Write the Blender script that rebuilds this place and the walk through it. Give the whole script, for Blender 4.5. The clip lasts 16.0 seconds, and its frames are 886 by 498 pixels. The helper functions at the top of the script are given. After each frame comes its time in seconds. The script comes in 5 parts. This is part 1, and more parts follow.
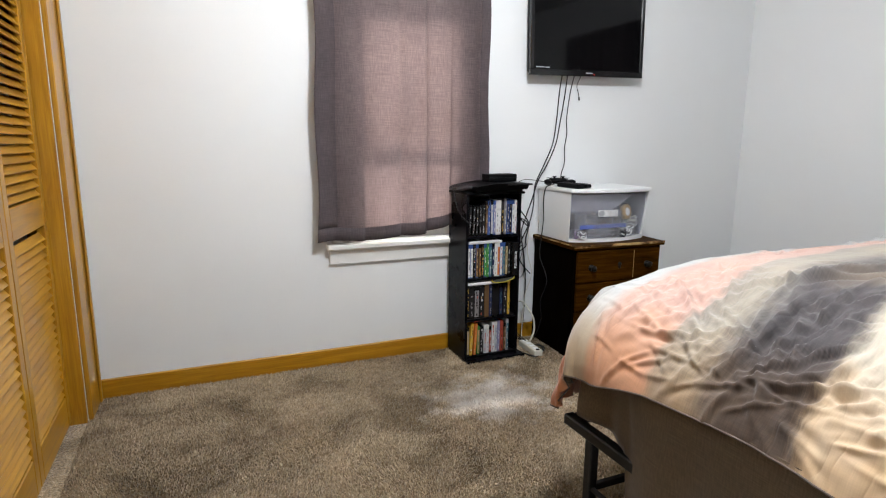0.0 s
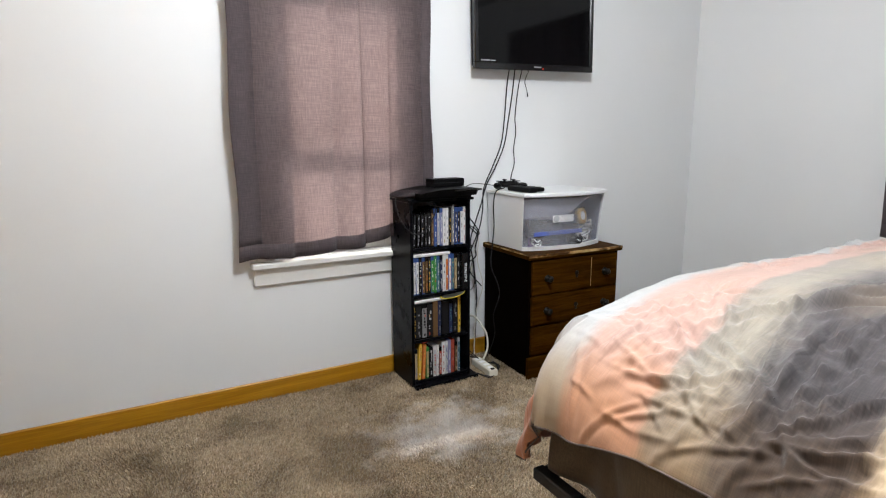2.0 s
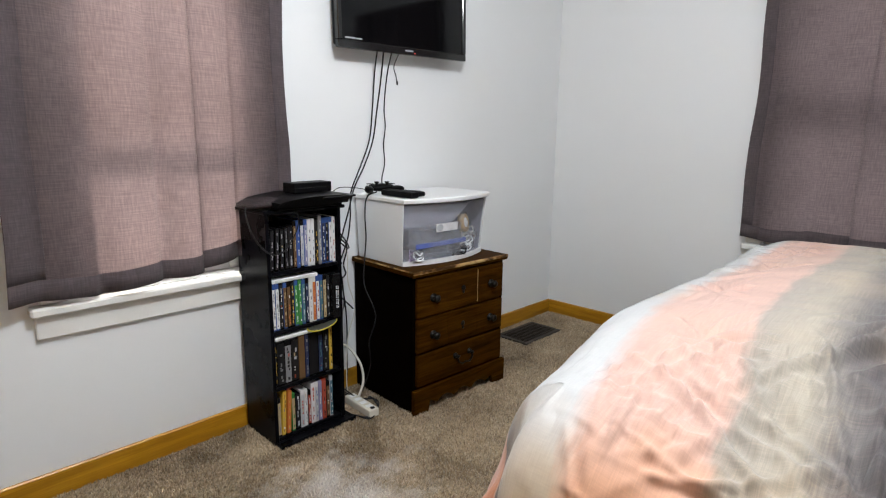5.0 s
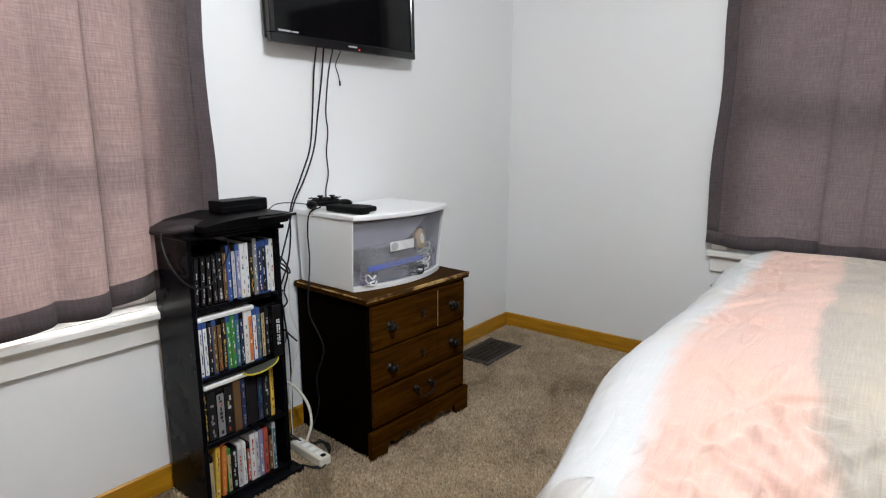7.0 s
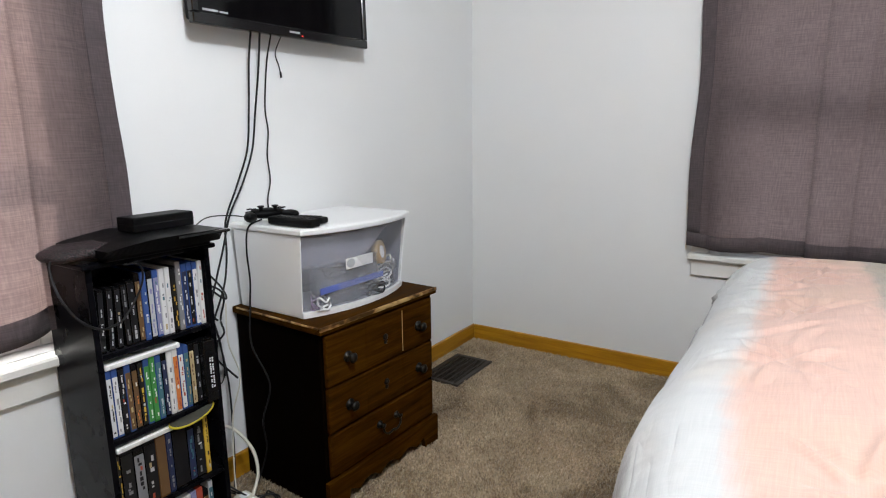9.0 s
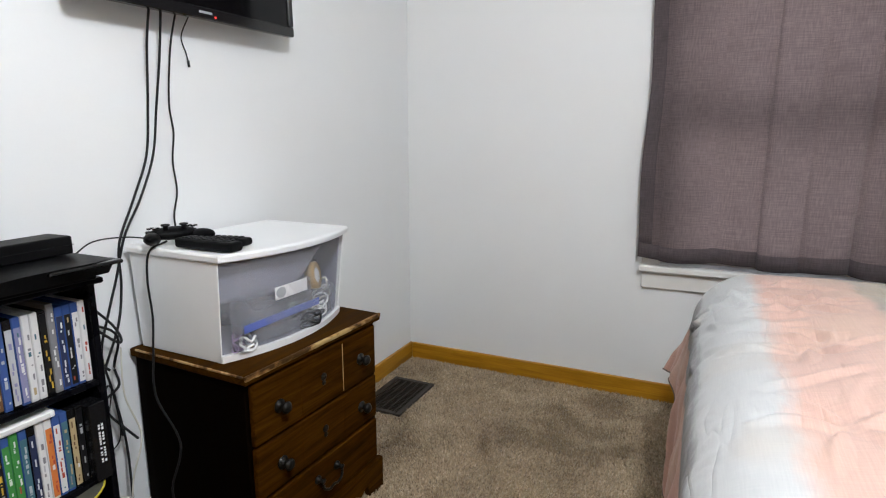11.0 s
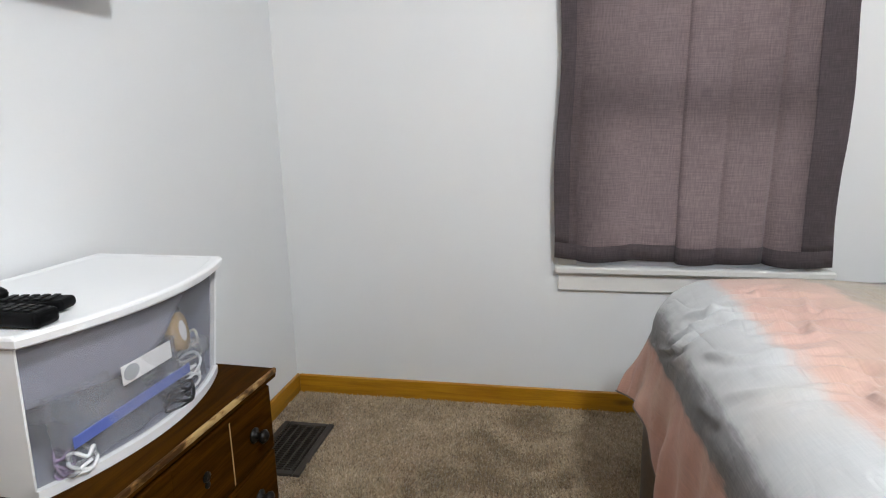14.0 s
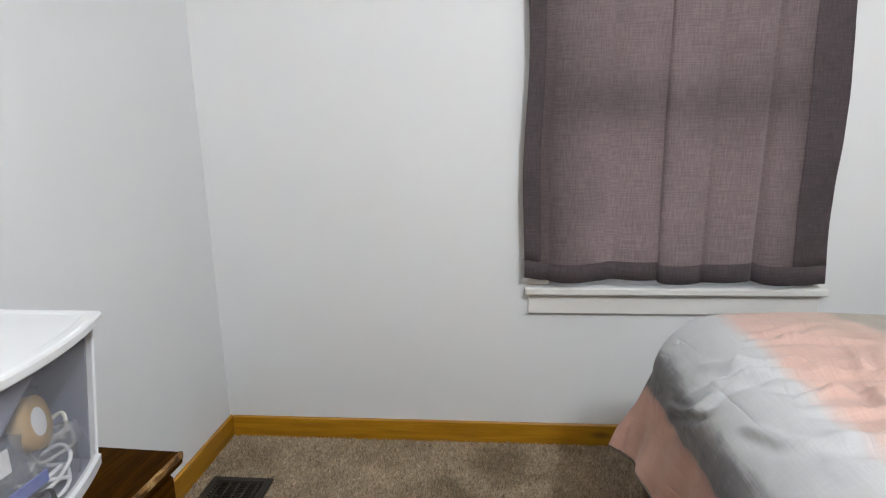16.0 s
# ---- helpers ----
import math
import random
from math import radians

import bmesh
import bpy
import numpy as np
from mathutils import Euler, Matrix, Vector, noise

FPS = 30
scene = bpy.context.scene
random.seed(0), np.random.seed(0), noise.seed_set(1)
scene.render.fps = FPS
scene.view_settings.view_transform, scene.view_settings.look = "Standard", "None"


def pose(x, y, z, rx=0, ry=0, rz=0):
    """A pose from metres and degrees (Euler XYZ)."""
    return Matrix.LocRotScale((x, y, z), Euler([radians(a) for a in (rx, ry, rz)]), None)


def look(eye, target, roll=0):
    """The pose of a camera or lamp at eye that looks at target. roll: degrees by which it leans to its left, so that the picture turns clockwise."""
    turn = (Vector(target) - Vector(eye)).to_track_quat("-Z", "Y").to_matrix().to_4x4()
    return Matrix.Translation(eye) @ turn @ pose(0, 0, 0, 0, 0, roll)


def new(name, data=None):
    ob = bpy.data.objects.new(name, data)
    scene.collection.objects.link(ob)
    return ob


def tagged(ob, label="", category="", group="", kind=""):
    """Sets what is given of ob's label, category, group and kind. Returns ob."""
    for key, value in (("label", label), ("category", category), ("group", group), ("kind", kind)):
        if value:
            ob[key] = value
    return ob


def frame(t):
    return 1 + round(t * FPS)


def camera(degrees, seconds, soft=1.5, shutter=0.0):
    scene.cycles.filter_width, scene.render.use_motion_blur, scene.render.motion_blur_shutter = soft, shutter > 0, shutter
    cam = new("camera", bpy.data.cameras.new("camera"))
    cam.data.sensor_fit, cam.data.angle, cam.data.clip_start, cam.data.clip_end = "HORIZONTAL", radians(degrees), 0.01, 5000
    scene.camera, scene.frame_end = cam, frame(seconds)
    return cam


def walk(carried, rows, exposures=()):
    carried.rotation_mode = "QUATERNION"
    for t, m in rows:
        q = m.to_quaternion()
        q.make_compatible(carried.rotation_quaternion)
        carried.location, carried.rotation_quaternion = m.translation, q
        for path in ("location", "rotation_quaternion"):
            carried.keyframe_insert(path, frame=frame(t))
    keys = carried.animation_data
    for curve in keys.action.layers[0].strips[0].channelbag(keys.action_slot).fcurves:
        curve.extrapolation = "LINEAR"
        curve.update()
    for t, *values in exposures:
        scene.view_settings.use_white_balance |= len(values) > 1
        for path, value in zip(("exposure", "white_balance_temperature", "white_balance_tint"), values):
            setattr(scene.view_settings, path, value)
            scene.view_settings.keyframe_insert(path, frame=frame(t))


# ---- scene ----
cam = camera(76.4, 16.0, soft=1.15)
PATH = [
    (0, (-0.247, 0.188, 1.097), (0.533, 1.994, 0.73), 0.4),
    (0.5, (-0.212, 0.247, 1.109), (0.586, 2.044, 0.746), -0.2),
    (1, (-0.182, 0.319, 1.11), (0.665, 2.094, 0.75), -0.2),
    (1.5, (-0.146, 0.388, 1.104), (0.754, 2.137, 0.745), -0.3),
    (2, (-0.116, 0.449, 1.11), (0.837, 2.168, 0.739), -0.4),
    (2.5, (-0.081, 0.519, 1.097), (0.927, 2.206, 0.724), -0.4),
    (3, (-0.056, 0.588, 1.094), (1.024, 2.228, 0.713), -0.5),
    (3.5, (-0.035, 0.659, 1.096), (1.132, 2.236, 0.71), -0.4),
    (4, (-0.019, 0.745, 1.103), (1.241, 2.248, 0.711), 0.1),
    (4.5, (-0.013, 0.834, 1.113), (1.335, 2.258, 0.718), 0.5),
    (7, (0.156, 1.129, 1.136), (1.707, 2.331, 0.751), 0.1),
    (7.5, (0.21, 1.184, 1.14), (1.79, 2.347, 0.75), -0.1),
    (8, (0.258, 1.244, 1.137), (1.87, 2.363, 0.747), -0.4),
    (8.5, (0.309, 1.283, 1.141), (1.938, 2.375, 0.748), -0.6),
    (9, (0.353, 1.317, 1.127), (1.998, 2.389, 0.745), -0.7),
    (11.5, (0.571, 1.585, 1.151), (2.394, 2.304, 0.754), 0.1),
    (12, (0.617, 1.65, 1.157), (2.477, 2.257, 0.746), 0.0),
    (12.5, (0.666, 1.711, 1.15), (2.556, 2.217, 0.734), -0.2),
    (13, (0.715, 1.747, 1.141), (2.621, 2.191, 0.728), -0.6),
    (13.5, (0.77, 1.773, 1.144), (2.686, 2.168, 0.729), -0.9),
    (14, (0.834, 1.802, 1.153), (2.759, 2.144, 0.731), -1.1),
    (14.5, (0.904, 1.828, 1.164), (2.835, 2.118, 0.734), -1.1),
    (15, (0.977, 1.837, 1.165), (2.914, 2.091, 0.737), -1.2),
    (15.5, (1.051, 1.849, 1.168), (2.992, 2.06, 0.737), -1.2),
    (16, (1.124, 1.863, 1.171), (3.069, 2.032, 0.737), -1.1),
]
walk(cam, [(t, look(eye, target, roll)) for t, eye, target, roll in PATH],
     exposures=[(0.0, 0.17), (4.5, 0.13), (8.0, 0.14), (12.5, 0.28), (16.0, 0.28)])

# ---- world, sun, lamps ----
world = bpy.data.worlds.new("sky")
scene.world = world
world.use_nodes = True
wn = world.node_tree
sky = wn.nodes.new("ShaderNodeTexSky")
sky.sky_type = "NISHITA"
sky.sun_disc = False
sky.sun_elevation, sky.sun_rotation = radians(42), radians(-8)
wn.links.new(sky.outputs[0], wn.nodes["Background"].inputs[0])
wn.nodes["Background"].inputs[1].default_value = 0.15
sun_data = bpy.data.lights.new("sun", "SUN")
sun_data.energy, sun_data.angle, sun_data.color = 3.8, radians(2), (1.0, 0.95, 0.88)
sun = new("sun", sun_data)
sun.matrix_world = look((-0.4, 9.5, 7.2), (0.7, 2.9, 1.0))

# room: x from WEST to EAST, y from SOUTH to NORTH
WEST, EAST, SOUTH, NORTH, HIGH, THICK = -0.715, 3.04, -1.05, 2.87, 2.40, 0.15
LAMP = (0.66, 1.22)
REGISTER = (2.592, 2.700)
bulb = bpy.data.lights.new("ceiling_bulb", "POINT")
bulb.shadow_soft_size, bulb.energy, bulb.color = 0.11, 92, (0.905, 0.952, 1.0)
bulb_ob = new("ceiling_bulb", bulb)
bulb_ob.matrix_world = pose(LAMP[0], LAMP[1], HIGH - 0.215)
# sky light that comes in through the two window openings
for nm, place, turn, w, h in (("window_daylight", (0.71, NORTH + 0.24, 1.26), (90, 0, 180), 0.80, 1.50),
                              ("window_daylight", (EAST + 0.24, 1.265, 1.26), (90, 0, 90), 0.95, 1.50)):
    a = bpy.data.lights.new(nm, "AREA")
    a.shape, a.size, a.size_y, a.energy, a.color = "RECTANGLE", w, h, 5.5, (0.86, 0.93, 1.0)
    a.spread = radians(95)
    ob = new(nm, a)
    ob.matrix_world = pose(*place, *turn)

# ---- materials ----
def node_mat(name):
    m = bpy.data.materials.new(name)
    m.use_nodes = True
    t = m.node_tree
    return m, t, t.nodes["Principled BSDF"]


def link(t, a, b):
    t.links.new(a, b)


def coords(t, kind="Object"):
    return t.nodes.new("ShaderNodeTexCoord").outputs[kind]


def noise_tex(t, vec, scale, detail=4, rough=0.55, stretch=None, distort=0.0):
    if stretch:
        mp = t.nodes.new("ShaderNodeMapping")
        mp.inputs["Scale"].default_value = stretch
        link(t, vec, mp.inputs[0])
        vec = mp.outputs[0]
    n = t.nodes.new("ShaderNodeTexNoise")
    n.inputs["Scale"].default_value, n.inputs["Detail"].default_value = scale, detail
    n.inputs["Roughness"].default_value, n.inputs["Distortion"].default_value = rough, distort
    link(t, vec, n.inputs["Vector"])
    return n.outputs["Fac"]


def ramp(t, fac, stops, mode="LINEAR"):
    r = t.nodes.new("ShaderNodeValToRGB")
    r.color_ramp.interpolation = mode
    e = r.color_ramp.elements
    while len(e) < len(stops):
        e.new(0.5)
    for el, (p, c) in zip(e, stops):
        el.position, el.color = p, (*c, 1)
    link(t, fac, r.inputs[0])
    return r.outputs[0]


def mixc(t, fac, a, b, mode="MIX"):
    n = t.nodes.new("ShaderNodeMix")
    n.data_type, n.blend_type = "RGBA", mode
    for sock, v in ((n.inputs[0], fac), (n.inputs[6], a), (n.inputs[7], b)):
        if hasattr(v, "is_linked"):
            link(t, v, sock)
        elif isinstance(v, (int, float)):
            sock.default_value = v
        else:
            sock.default_value = (*v, 1)
    return n.outputs[2]


def mth(t, op, a, b=0.0, c=0.0):
    n = t.nodes.new("ShaderNodeMath")
    n.operation = op
    for sock, v in zip(n.inputs, (a, b, c)):
        if hasattr(v, "is_linked"):
            link(t, v, sock)
        else:
            sock.default_value = v
    return n.outputs[0]


def bump(t, bsdf, height, strength=0.3, dist=0.002):
    b = t.nodes.new("ShaderNodeBump")
    b.inputs["Strength"].default_value, b.inputs["Distance"].default_value = strength, dist
    link(t, height, b.inputs["Height"])
    link(t, b.outputs[0], bsdf.inputs["Normal"])


def paint(name, col, rough=0.5, metal=0.0, vary=0.12, scale=6.0, grain=90.0, relief=0.15, spec=0.5, depth=0.001):
    """A plain surface with soft stains at one scale and fine grain at another."""
    m, t, b = node_mat(name)
    o = coords(t)
    big, fine = noise_tex(t, o, scale), noise_tex(t, o, grain, 3)
    dark = tuple(c * (1 - vary) for c in col)
    light = tuple(min(1, c * (1 + vary)) for c in col)
    c = ramp(t, big, [(0.3, dark), (0.7, light)])
    c = mixc(t, 0.25, c, ramp(t, fine, [(0.3, dark), (0.7, light)]))
    link(t, c, b.inputs["Base Color"])
    link(t, ramp(t, big, [(0.2, (rough * 0.85,) * 3), (0.8, (min(1, rough * 1.15),) * 3)]), b.inputs["Roughness"])
    b.inputs["Metallic"].default_value = metal
    b.inputs["Specular IOR Level"].default_value = spec
    bump(t, b, fine, relief, depth)
    return m


def wood(name, dark, mid, light, axis, rough=0.4, knots=True, scale=5.0, coat=0.0, spec=0.5):
    """Wood with grain along axis (0, 1, 2)."""
    m, t, b = node_mat(name)
    o = coords(t)
    st = [9.0, 9.0, 9.0]
    st[axis] = 0.7
    g1 = noise_tex(t, o, scale, 5, 0.6, st, 0.8)
    st2 = [60.0, 60.0, 60.0]
    st2[axis] = 1.5
    g2 = noise_tex(t, o, scale, 3, 0.6, st2)
    c = ramp(t, g1, [(0.25, dark), (0.5, mid), (0.75, light)])
    c = mixc(t, ramp(t, g2, [(0.35, (0.35,) * 3), (0.6, (0.0,) * 3)]), c, dark)
    if knots:
        mp = t.nodes.new("ShaderNodeMapping")
        s = [6.0, 6.0, 6.0]
        s[axis] = 2.2
        mp.inputs["Scale"].default_value = s
        link(t, o, mp.inputs[0])
        v = t.nodes.new("ShaderNodeTexVoronoi")
        v.inputs["Scale"].default_value = 1.0
        link(t, mp.outputs[0], v.inputs["Vector"])
        k = ramp(t, v.outputs["Distance"], [(0.03, (1, 1, 1)), (0.12, (0, 0, 0))])
        c = mixc(t, k, c, tuple(x * 0.3 for x in dark))
    link(t, c, b.inputs["Base Color"])
    link(t, ramp(t, g1, [(0.2, (rough * 0.8,) * 3), (0.8, (rough * 1.2,) * 3)]), b.inputs["Roughness"])
    b.inputs["Coat Weight"].default_value = coat
    b.inputs["Specular IOR Level"].default_value = spec
    bump(t, b, g2, 0.2, 0.001)
    return m


M = {}
M["wall"] = paint("wall_paint", (0.78, 0.79, 0.795), 0.62, vary=0.018, scale=1.3, grain=220, relief=0.12)
M["ceiling"] = paint("ceiling_paint", (0.82, 0.82, 0.80), 0.8, vary=0.02, scale=1.5, grain=140, relief=0.3)
M["trim_white"] = paint("white_trim_paint", (0.78, 0.77, 0.74), 0.38, vary=0.03, scale=4, grain=120, relief=0.08)
PINE = ((0.25, 0.105, 0.004), (0.42, 0.198, 0.008), (0.53, 0.270, 0.016))
M["pine_x"] = wood("varnished_pine_along", *PINE, 0, 0.35, True, 4.0, 0.3)
M["pine_y"] = wood("varnished_pine_across", *PINE, 1, 0.35, True, 4.0, 0.3)
M["pine_z"] = wood("varnished_pine_upright", *PINE, 2, 0.35, True, 4.0, 0.3)
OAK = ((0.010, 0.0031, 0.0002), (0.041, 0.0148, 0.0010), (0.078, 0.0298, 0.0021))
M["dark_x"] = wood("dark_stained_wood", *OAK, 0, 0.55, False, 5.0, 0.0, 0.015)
# the same stain at a twentieth: shade of sides and back put into the colour
M["shaded_z"] = wood("dark_stained_wood_shaded", tuple(c * 0.05 for c in OAK[0]), tuple(c * 0.05 for c in OAK[1]), tuple(c * 0.05 for c in OAK[2]), 2, 0.8, False, 5.0, 0.0, 0.02)
M["worn"] = paint("worn_bare_wood", (0.44, 0.28, 0.12), 0.6, vary=0.35, scale=60, grain=300, relief=0.4)
M["black_lam"] = paint("black_laminate", (0.003, 0.003, 0.0042), 0.28, vary=0.25, scale=12, grain=260, relief=0.05, spec=0.06)
M["black_plastic"] = paint("black_plastic", (0.003, 0.003, 0.0034), 0.45, vary=0.2, scale=20, grain=500, relief=0.15, spec=0.09)
M["black_gloss"] = paint("black_gloss_plastic", (0.008, 0.008, 0.009), 0.12, vary=0.2, scale=10, grain=300, relief=0.01)
M["black_iron"] = paint("black_powder_coat", (0.006, 0.006, 0.007), 0.5, 0.0, vary=0.25, scale=25, grain=600, relief=0.2)
M["rubber"] = paint("black_cable_sheath", (0.008, 0.008, 0.009), 0.5, vary=0.2, scale=30, grain=300, relief=0.1, spec=0.25)
M["white_plastic"] = paint("white_plastic", (0.82, 0.83, 0.84), 0.32, vary=0.015, scale=6, grain=300, relief=0.05)
M["bronze"] = paint("dark_bronze", (0.006, 0.005, 0.004), 0.4, 0.0, vary=0.35, scale=60, grain=400, relief=0.2, spec=0.2)
M["grey_metal"] = paint("brown_painted_register", (0.026, 0.019, 0.013), 0.5, 0.2, vary=0.25, scale=30, grain=400, relief=0.2)
M["dark_hole"] = paint("dark_duct", (0.010, 0.009, 0.008), 0.9, vary=0.2)
M["beige_strip"] = paint("off_white_plastic", (0.66, 0.63, 0.55), 0.4, vary=0.06, scale=12, grain=300, relief=0.05)
M["label_white"] = paint("white_print", (0.75, 0.75, 0.75), 0.5, vary=0.05, scale=30)
M["grey_print"] = paint("grey_print", (0.35, 0.36, 0.38), 0.5, vary=0.05, scale=30)


def cloth(name, front, through_col, weave=900.0, mixed=0.4, rough=0.9):
    """Woven cloth that lets some light through."""
    m, t, b = node_mat(name)
    o = coords(t, "UV")
    w1 = noise_tex(t, o, weave / 3.4, 2, 0.6, (1.0, 0.08, 1.0))
    w2 = noise_tex(t, o, weave / 3.4, 2, 0.6, (0.06, 1.0, 1.0))
    w = mth(t, "MULTIPLY", mth(t, "ADD", w1, w2), 0.5)
    slub = ramp(t, w, [(0.36, (0.80,) * 3), (0.5, (1.0,) * 3), (0.64, (1.24,) * 3)])
    big = ramp(t, noise_tex(t, o, 5.0), [(0.3, (0.9,) * 3), (0.7, (1.08,) * 3)])
    tint = mixc(t, 1.0, slub, big, "MULTIPLY")
    link(t, mixc(t, 1.0, front, tint, "MULTIPLY"), b.inputs["Base Color"])
    b.inputs["Roughness"].default_value = rough
    b.inputs["Sheen Weight"].default_value = 0.15
    b.inputs["Specular IOR Level"].default_value = 0.15
    bump(t, b, w, 0.35, 0.001)
    tr = t.nodes.new("ShaderNodeBsdfTranslucent")
    link(t, mixc(t, 1.0, through_col, tint, "MULTIPLY"), tr.inputs[0])
    mx = t.nodes.new("ShaderNodeMixShader")
    mx.inputs[0].default_value = mixed
    link(t, b.outputs[0], mx.inputs[1])
    link(t, tr.outputs[0], mx.inputs[2])
    link(t, mx.outputs[0], t.nodes["Material Output"].inputs[0])
    return m


M["curtain"] = cloth("grey_brown_curtain_cloth", (0.118, 0.094, 0.098), (0.205, 0.143, 0.135), mixed=0.42)
M["curtain_hem"] = cloth("doubled_curtain_cloth", (0.100, 0.080, 0.085), (0.120, 0.082, 0.076), mixed=0.22)
M["skirt"] = cloth("taupe_skirt_cloth", (0.100, 0.070, 0.043), (0.1, 0.08, 0.06), mixed=0.06)
M["mattress"] = paint("dark_mattress_ticking", (0.02, 0.018, 0.017), 0.85, vary=0.15, scale=12, grain=300, relief=0.3)


# x, y, half sizes and strength of the window light painted on the carpet
LIGHT_POOLS = ((0.88, 2.24, 0.32, 0.26, 0.9),)


def carpet_mat(name, tuft):
    m, t, b = node_mat(name)
    o = coords(t)
    big = noise_tex(t, o, 3.4, 4, 0.6, None, 0.8)
    mid = noise_tex(t, o, 26, 3, 0.6)
    fine = noise_tex(t, o, 110, 3, 0.75)
    dark, mean, light = (0.120, 0.083, 0.044), (0.36, 0.272, 0.172), (0.66, 0.54, 0.39)
    c = ramp(t, fine, [(0.34, dark), (0.5, mean), (0.66, light)])
    if tuft:
        g = t.nodes.new("ShaderNodeNewGeometry")
        c = mixc(t, 0.42, c, ramp(t, g.outputs["Random Per Island"], [(0.0, dark), (0.35, mean), (0.75, mean), (1.0, light)]))
    shade = ramp(t, big, [(0.36, (0.56, 0.52, 0.45)), (0.47, (0.92, 0.90, 0.87)), (0.64, (1.16, 1.16, 1.16))])
    shade2 = ramp(t, mid, [(0.3, (0.85,) * 3), (0.7, (1.1,) * 3)])
    c = mixc(t, 1.0, mixc(t, 1.0, c, shade, "MULTIPLY"), shade2, "MULTIPLY")
    # pale pool of window light, painted into the yarn colour with ragged edges
    for x, y, wide, deep, most in LIGHT_POOLS:
        mp = t.nodes.new("ShaderNodeMapping")
        mp.inputs["Location"].default_value = (-x / wide, -y / deep, 0)
        mp.inputs["Scale"].default_value = (1 / wide, 1 / deep, 0.0)
        link(t, o, mp.inputs[0])
        ln = t.nodes.new("ShaderNodeVectorMath")
        ln.operation = "LENGTH"
        link(t, mp.outputs[0], ln.inputs[0])
        far = mth(t, "ADD", ln.outputs["Value"], mth(t, "MULTIPLY", mth(t, "SUBTRACT", noise_tex(t, o, 9.0, 4, 0.6), 0.5), 2.6))
        c = mixc(t, ramp(t, far, [(0.15, (most,) * 3), (1.15, (0, 0, 0))]), c, mixc(t, 0.62, c, (0.86, 0.85, 0.85)))
    link(t, c, b.inputs["Base Color"])
    b.inputs["Roughness"].default_value = 0.6 if tuft else 0.95
    b.inputs["Sheen Weight"].default_value = 0.4
    b.inputs["Sheen Roughness"].default_value = 0.4
    b.inputs["Specular IOR Level"].default_value = 0.5 if tuft else 0.1
    if not tuft:
        bump(t, b, mth(t, "ADD", fine, mth(t, "MULTIPLY", mid, 1.2)), 0.9, 0.006)
    return m


M["carpet"] = carpet_mat("beige_carpet_pile", False)
M["tuft"] = carpet_mat("beige_carpet_yarn", True)


